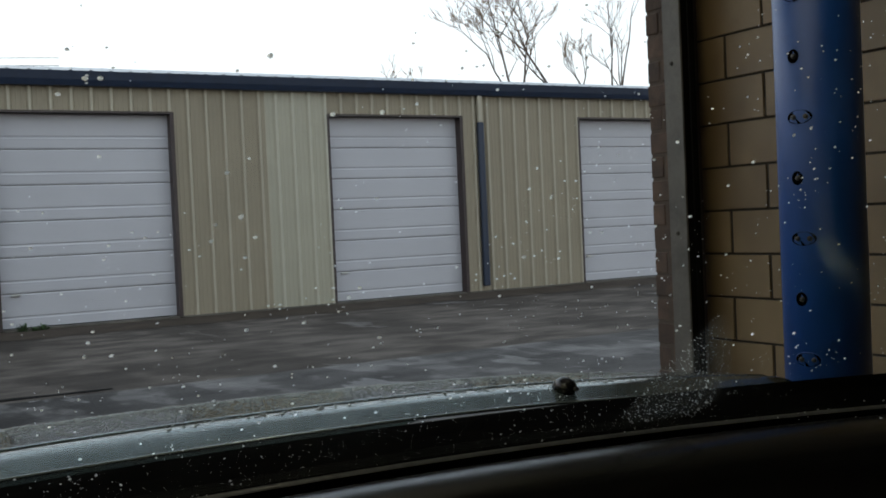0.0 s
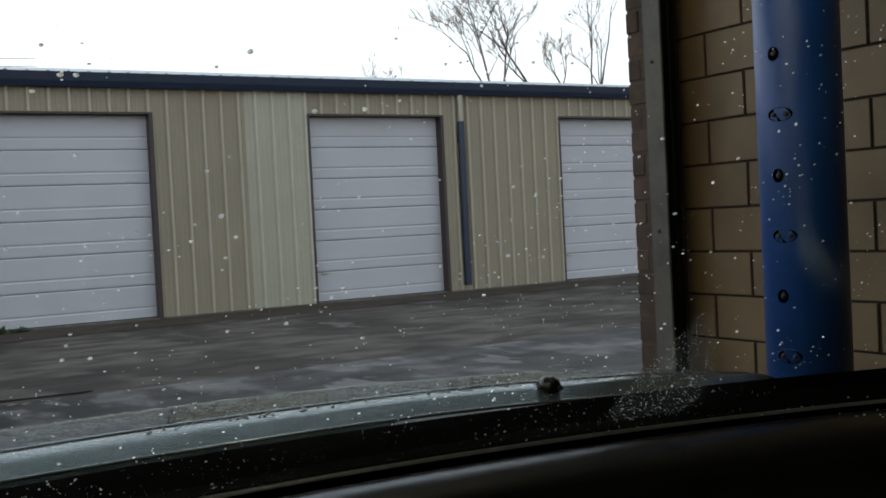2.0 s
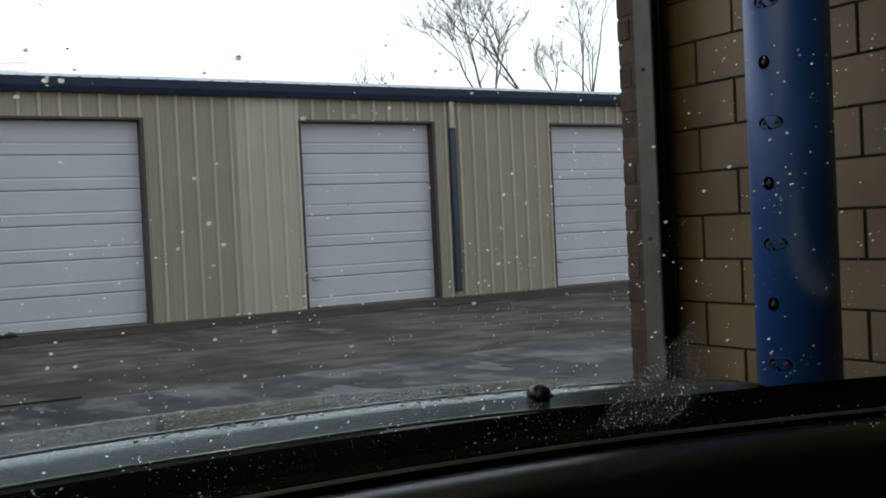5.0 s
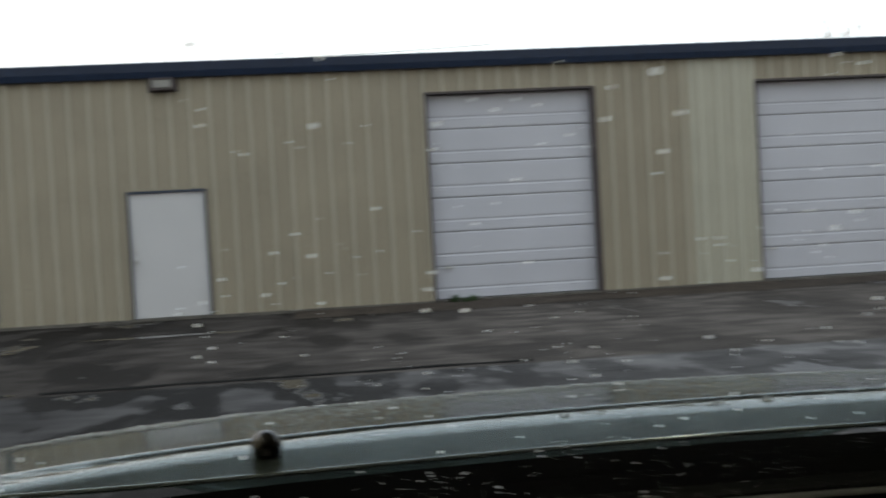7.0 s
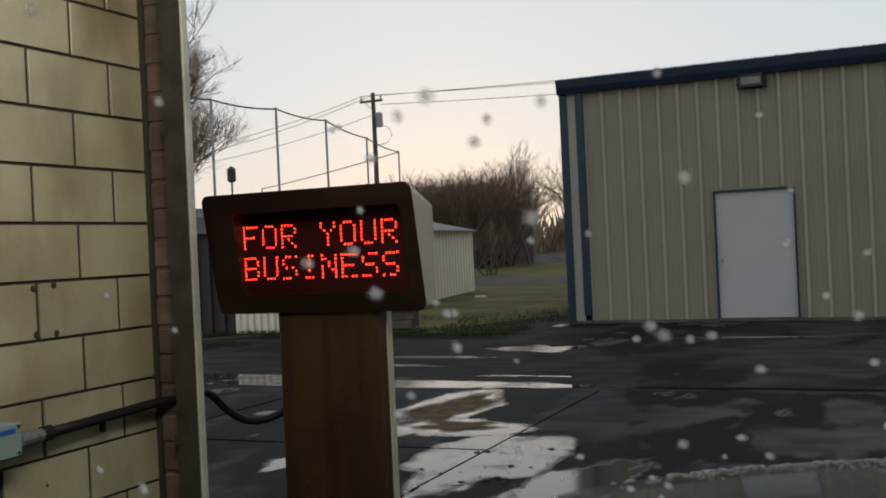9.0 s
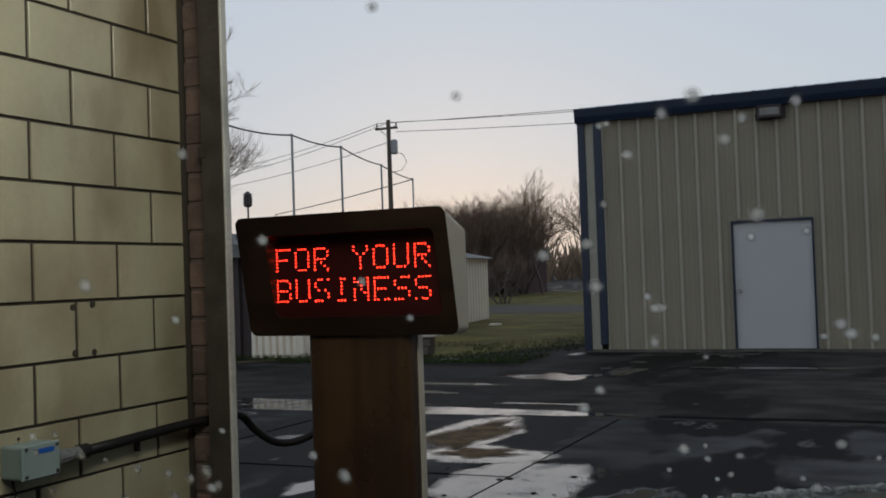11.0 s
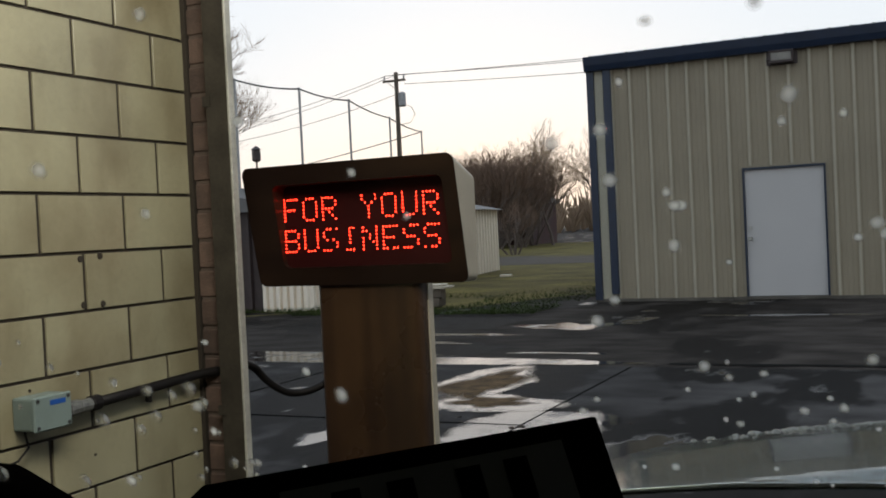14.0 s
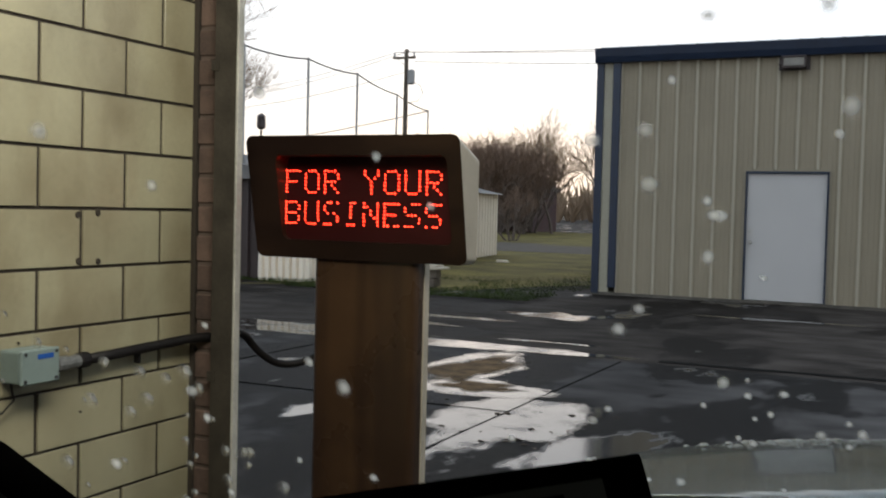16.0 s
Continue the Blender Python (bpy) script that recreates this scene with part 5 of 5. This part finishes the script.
copy_thing(te, pose(-33.5, 80, 0, 0, 0, 220))
copy_thing(te, pose(-19.4, 66, 0, 0, 0, 300))
copy_thing(te, pose(-16.5, 75, 0, 0, 0, 20))
bare_tree(52, "small pale-stemmed leafless bush at the lane's edge", (-17.3, 44, 0), 2.8, 0.8, 4, 0.06, stems=6, name="bare_shrub", category="shrub")
runs = []
rng = random.Random(7)
for k in range(900):
    a = radians(rng.uniform(-55, 62))
    r = rng.uniform(150, 240)
    base = Vector((math.sin(a) * r, math.cos(a) * r, 0))
    hgt = rng.uniform(4, 9)
    for s in range(5):
        tip = base + Vector((rng.uniform(-2.5, 2.5), rng.uniform(-1, 1), hgt * rng.uniform(0.6, 1)))
        runs.append(([base, base.lerp(tip, 0.5) + Vector((rng.uniform(-0.4, 0.4), 0, 0)), tip], [0.35, 0.28, 0.06]))
tagged(new("far_woods", wood_mesh("far_woods", runs, M["twig"], 3)), "hazy line of leafless woods on the horizon", "woods", kind="stuff")

# ---- grass blades and weeds ----
verts, faces = [], []
rng = random.Random(12)
for k in range(30000):
    y = 15.6 + 13 * rng.random() ** 1.9
    x = -5.9 - rng.random() * (8 + (y - 15) * 0.9)
    if noise.noise((x * 0.4, y * 0.4, 3)) < -0.15:
        continue
    h, a = rng.uniform(0.025, 0.075), rng.uniform(0, math.tau)
    w = 0.007
    z = 0.0
    b = len(verts)
    lx, ly = rng.uniform(-0.08, 0.08), rng.uniform(-0.08, 0.08)
    verts += [(x - w * math.cos(a), y - w * math.sin(a), z), (x + w * math.cos(a), y + w * math.sin(a), z), (x + lx, y + ly, z + h)]
    faces.append((b, b + 1, b + 2))
me = bpy.data.meshes.new("grass_blades")
me.from_pydata(verts, [], faces)
me.materials.append(M["blade"])
tagged(new("grass_blades", me), "rough green and straw-coloured grass blades at the building's end", "grass", kind="stuff")


def weed(where, seed, size):
    rng = random.Random(seed)
    t = thing("weed", "low dark green weed at the foot of the door", "weed", "weeds at the doors")
    bm = bmesh.new()
    for k in range(46):
        a, ln = rng.uniform(0, math.tau), size * rng.uniform(0.5, 1.0)
        el = rng.uniform(0.3, 1.3)
        d = Vector((math.cos(a) * math.cos(el), math.sin(a) * math.cos(el) * 0.5, math.sin(el)))
        s = Vector((-math.sin(a), math.cos(a), 0)) * 0.018
        mid, tip = d * ln * 0.6, d * ln + Vector((0, 0, -0.02))
        q = [bm.verts.new(p) for p in (Vector((0, 0, 0)), mid - s, tip, mid + s)]
        bm.faces.new(q)
    part("leaves", bm, M["weed"], t)
    t.location = where


weed((2.32, F - 0.14, -0.02), 1, 0.20)
weed((2.62, F - 0.12, -0.02), 2, 0.17)
weed((2.48, F - 0.16, -0.02), 3, 0.12)

# dead leaves on the wet slabs
lm = bmesh.new()
q = [lm.verts.new(p) for p in ((0, 0, 0.002), (0.03, 0.018, 0.012), (0.075, 0.0, 0.004), (0.03, -0.02, 0.012))]
lm.faces.new(q[:3])
lm.faces.new((q[0], q[2], q[3]))
leaf_me = mesh_of(lm, "dead_leaf", M["leaf"])
rng = random.Random(3)
for k in range(40):
    cl = rng.choice([(-2.55, 6.7), (-2.3, 7.2), (-3.0, 6.4), (-2.4, 6.3), (-3.5, 7.3), (-2.9, 7.1)])
    ob = tagged(new("dead_leaf", leaf_me), "dark wet dead leaf lying on the concrete", "leaf", "fallen leaves")
    s = rng.uniform(0.3, 1.0)
    ob.matrix_world = pose(cl[0] + rng.gauss(0, 0.12), cl[1] + rng.gauss(0, 0.09), 0.001, 0, 0, rng.uniform(0, 360)) @ Matrix.Diagonal((s, s, s, 1))

# ---- standing water ----
def puddle(cx, cy, rx, ry, z, seed, material="pool", label="shallow puddle mirroring the evening sky", rough=0.5):
    bm = bmesh.new()
    ring = []
    for k in range(72):
        a = k * math.tau / 72
        w = 1 + rough * noise.noise((math.cos(a) * 1.6 + seed, math.sin(a) * 1.6, seed * 0.37)) + 0.16 * rough * noise.noise((math.cos(a) * 5 + seed, math.sin(a) * 5, seed))
        ring.append(bm.verts.new((cx + rx * w * math.cos(a), cy + ry * w * math.sin(a), z)))
    mid = bm.verts.new((cx, cy, z))
    for k in range(72):
        bm.faces.new((mid, ring[k], ring[(k + 1) % 72]))
    pud = part("puddle", bm, M[material])
    pud.data.attributes.new("depth", "FLOAT", "POINT").data.foreach_set("value", [0.0] * 72 + [1.0])
    tagged(pud, label, "puddle", "puddles", kind="structure")


DULL = "thin wet film on the concrete with a dull sheen"
puddle(-2.78, 6.90, 0.60, 0.95, 0.0042, 1, rough=0.35)
puddle(-3.92, 8.65, 0.52, 1.25, 0.004, 2, rough=0.45)
puddle(-3.42, 7.92, 0.60, 0.42, 0.0046, 41, rough=0.3)
puddle(-3.86, 8.80, 0.34, 1.02, 0.006, 22, "mud", "brown silt drying in the puddle", 0.6)
puddle(-3.45, 7.98, 0.36, 0.26, 0.0064, 23, "mud", "brown silt drying in the puddle", 0.6)
puddle(-4.05, 8.10, 0.20, 0.32, 0.0068, 13, "thin_film", DULL, 1.0)
puddle(-5.6, 10.46, 2.9, 0.34, -0.024, 4, rough=0.25)
puddle(-4.75, 14.05, 0.75, 0.55, -0.026, 5, rough=0.9)
puddle(-5.9, 13.0, 1.1, 0.16, -0.026, 31, rough=0.9)
puddle(-6.2, 12.05, 0.9, 0.12, -0.026, 6, rough=0.9)
puddle(-4.0, 11.2, 0.5, 0.08, -0.026, 33, rough=0.9)
puddle(-8.0, 10.9, 2.4, 0.30, -0.026, 7)
puddle(-2.2, 15.4, 1.2, 0.12, -0.026, 11)

# broken edge between the apron and the yard
edge_bm = bmesh.new()
prev = None
for k in range(64):
    ex_ = -2.6 + k * 0.075
    mid_y = 10.45 + 0.05 * noise.noise((ex_ * 1.3, 2.0, 0))
    half = max(0.004, 0.06 + 0.06 * noise.noise((ex_ * 2.1, 9.0, 0)) + 0.02 * noise.noise((ex_ * 7.0, 4.0, 0)))
    cur = (edge_bm.verts.new((ex_, mid_y - half, -0.0235)), edge_bm.verts.new((ex_, mid_y + half, -0.0235)))
    if prev:
        edge_bm.faces.new((prev[0], cur[0], cur[1], prev[1]))
    prev = cur
tagged(part("edge_crack", edge_bm, M["sealant"]), "dark ragged crack along the edge of the concrete apron", "crack", kind="structure")

# ---- rain on the windscreen ----
def drops(name, label, count, seed, u_range, k_range, r_range, flat_=0.5, power=3.0, clump=0.0, material="water", inside=None, solid=False):
    """Small domes of water on the glass, in one mesh; the water thins to nothing at each rim unless solid."""
    rng = random.Random(seed)
    verts, faces, depth = [], [], []
    sides = 9 if solid else 12
    while count > 0:
        count -= 1
        u, k = rng.uniform(*u_range), rng.uniform(*k_range)
        if clump and noise.noise((u * 9, k * 9, seed)) < clump * (rng.random() - 0.4):
            continue
        if inside and not inside(u, k):
            continue
        c, nrm = on_glass(u, k)
        r = r_range[0] + (r_range[1] - r_range[0]) * rng.random() ** power
        nrm = Vector((0.3 * u, 1, 0.42)).normalized() if solid else (nrm * 0.35 + Vector((0, 1, 0.05))).normalized()
        t1 = nrm.cross(Vector((0, 0, 1))).normalized()
        t2 = nrm.cross(t1)
        el, steep = (rng.uniform(0.55, 0.9), flat_ * rng.uniform(0.6, 1.05)) if solid else (rng.uniform(0.8, 1.15), flat_)
        wob = [1 + 0.16 * noise.noise((math.cos(s * math.tau / sides) * 1.2 + u * 90, math.sin(s * math.tau / sides) * 1.2, k * 90)) for s in range(sides)]
        b = len(verts)
        verts.append(c + nrm * (r * steep * (1.45 * el if solid else 1) + 0.0008) - t2 * (0.45 * el * r if solid else 0))
        depth.append(1.0)
        for g, th in ((0.2, 0.95), (0.45, 0.62), (0.7, 0.26), (1.0, 0.0)) if not solid else ((0.3, 1), (0.6, 1), (0.85, 1), (1.0, 1)):
            h = steep * 1.45 * el * r * (1 - g) if solid else flat_ * r * math.sqrt(max(0.0, 1 - g * g))
            sag_ = t2 * (-0.45 * el * r * (1 - g)) if solid else Vector()
            for s in range(sides):
                w = s * math.tau / sides
                verts.append(c + sag_ + nrm * (0.0008 + h) + (t1 * math.cos(w) + t2 * math.sin(w) * el) * r * g * wob[s])
                depth.append(th)
        for s in range(sides):
            n_ = (s + 1) % sides
            faces.append((b, b + 1 + s, b + 1 + n_))
            for g in (0, 1, 2):
                o = b + 1 + g * sides
                faces.append((o + s, o + sides + s, o + sides + n_, o + n_))
    me = bpy.data.meshes.new(name)
    me.from_pydata([tuple(v) for v in verts], [], faces)
    me.materials.append(M[material])
    me.polygons.foreach_set("use_smooth", [not solid] * len(faces))
    me.attributes.new("thickness", "FLOAT", "POINT").data.foreach_set("value", depth)
    ob = tagged(new(name, me), label, "rain drops", kind="stuff")
    return ob


drops("rain_drops", "fine white rain drops scattered over the windscreen", 2500, 1, (-0.45, 0.98), (0.0, 0.80), (0.0005, 0.0020), flat_=0.3, power=2.6, clump=0.10, material="fine_water", solid=True)
drops("medium_rain_drops", "bright round rain drops scattered over the windscreen", 180, 21, (-0.45, 0.95), (0.12, 0.82), (0.0014, 0.0030), flat_=0.3, power=1.6, material="fine_water", solid=True)
drops("large_rain_drops", "round rain drops standing on the windscreen", 240, 2, (-0.98, -0.55), (0.08, 0.95), (0.0020, 0.0046), flat_=0.18, power=1.5)
drops("low_rain_drops", "rain drops low on the windscreen over the cowl", 600, 4, (-0.3, 0.8), (-0.0, 0.12), (0.0003, 0.0008), flat_=0.3, power=3.0, material="fine_water", solid=True)
drops("heavy_rain_drops", "large wet drops low at the side of the windscreen", 75, 6, (-0.999, -0.945), (0.22, 0.40), (0.0014, 0.0044), flat_=0.6, power=1.4, material="clear_drop")

# unwiped wet corner of the windscreen
bm = bmesh.new()
tri = [(0.554, 0.326), (0.585, 0.298), (0.612, 0.262), (0.640, 0.220), (0.662, 0.182), (0.684, 0.130), (0.697, 0.070), (0.680, 0.035), (0.570, 0.035), (0.553, 0.070), (0.551, 0.142), (0.549, 0.244)]
inner = [bm.verts.new(on_glass(u, k)[0] + on_glass(u, k)[1] * 0.0015) for u, k in tri]
bm.faces.new(inner[::-1])
wet = tagged(part("wet_patch", bm, M["film"]), "unwiped wet triangle low on the windscreen", "water film")
wet.visible_shadow = False
drops("wet_patch_drops", "dense water beads in the unwiped corner of the windscreen", 900, 8, (0.549, 0.70), (0.03, 0.326), (0.0004, 0.0011), flat_=0.3, power=2.2, material="fine_water", solid=True, inside=lambda u, k: k < 0.326 - (u - 0.554) * 1.25 - max(0, u - 0.66) * 2.0)

# water beads on the bonnet
rng = random.Random(17)
verts, faces = [], []
for n_bead in range(9700):
    x = CX - 1.0 + 1.9 * rng.random() ** 0.7 if n_bead >= 150 else CX - 0.1 + rng.random()
    edge_bead = n_bead >= 9000
    if edge_bead:
        x = rng.uniform(-0.55, 0.75)
    crest = n_bead < 150
    y = (1.612 + abs(rng.gauss(0, 0.025)) if crest else 1.68 + 0.85 * rng.random() ** 0.8 if x > 0.0 else 1.92 + 0.45 * rng.random() ** 0.6) - bow(x)
    r = rng.uniform(0.0018, 0.0042) if crest else rng.uniform(0.0012, 0.0036)
    if edge_bead:
        y, r = 2.12 + 0.38 * rng.random() - bow(x), rng.uniform(0.003, 0.008)
    c = Vector((x, y, hood_z(x, y) + 0.0004))
    b = len(verts)
    verts.append(c + Vector((0, 0, r * 0.5)))
    for g in (0.7, 1.0):
        for s_ in range(7):
            w = s_ * math.tau / 7
            verts.append(c + Vector((math.cos(w) * r * g, math.sin(w) * r * g * 1.3, r * 0.35 * (1 - g) / 0.3)))
    for s_ in range(7):
        n_ = (s_ + 1) % 7
        faces.append((b, b + 1 + s_, b + 1 + n_))
        faces.append((b + 1 + s_, b + 8 + s_, b + 8 + n_, b + 1 + n_))
me = bpy.data.meshes.new("bonnet_beads")
me.from_pydata([tuple(v) for v in verts], [], faces)
me.materials.append(M["bead"])
me.polygons.foreach_set("use_smooth", [True] * len(faces))
tagged(new("bonnet_beads", me), "water beads standing on the wet bonnet", "water drops", kind="stuff")
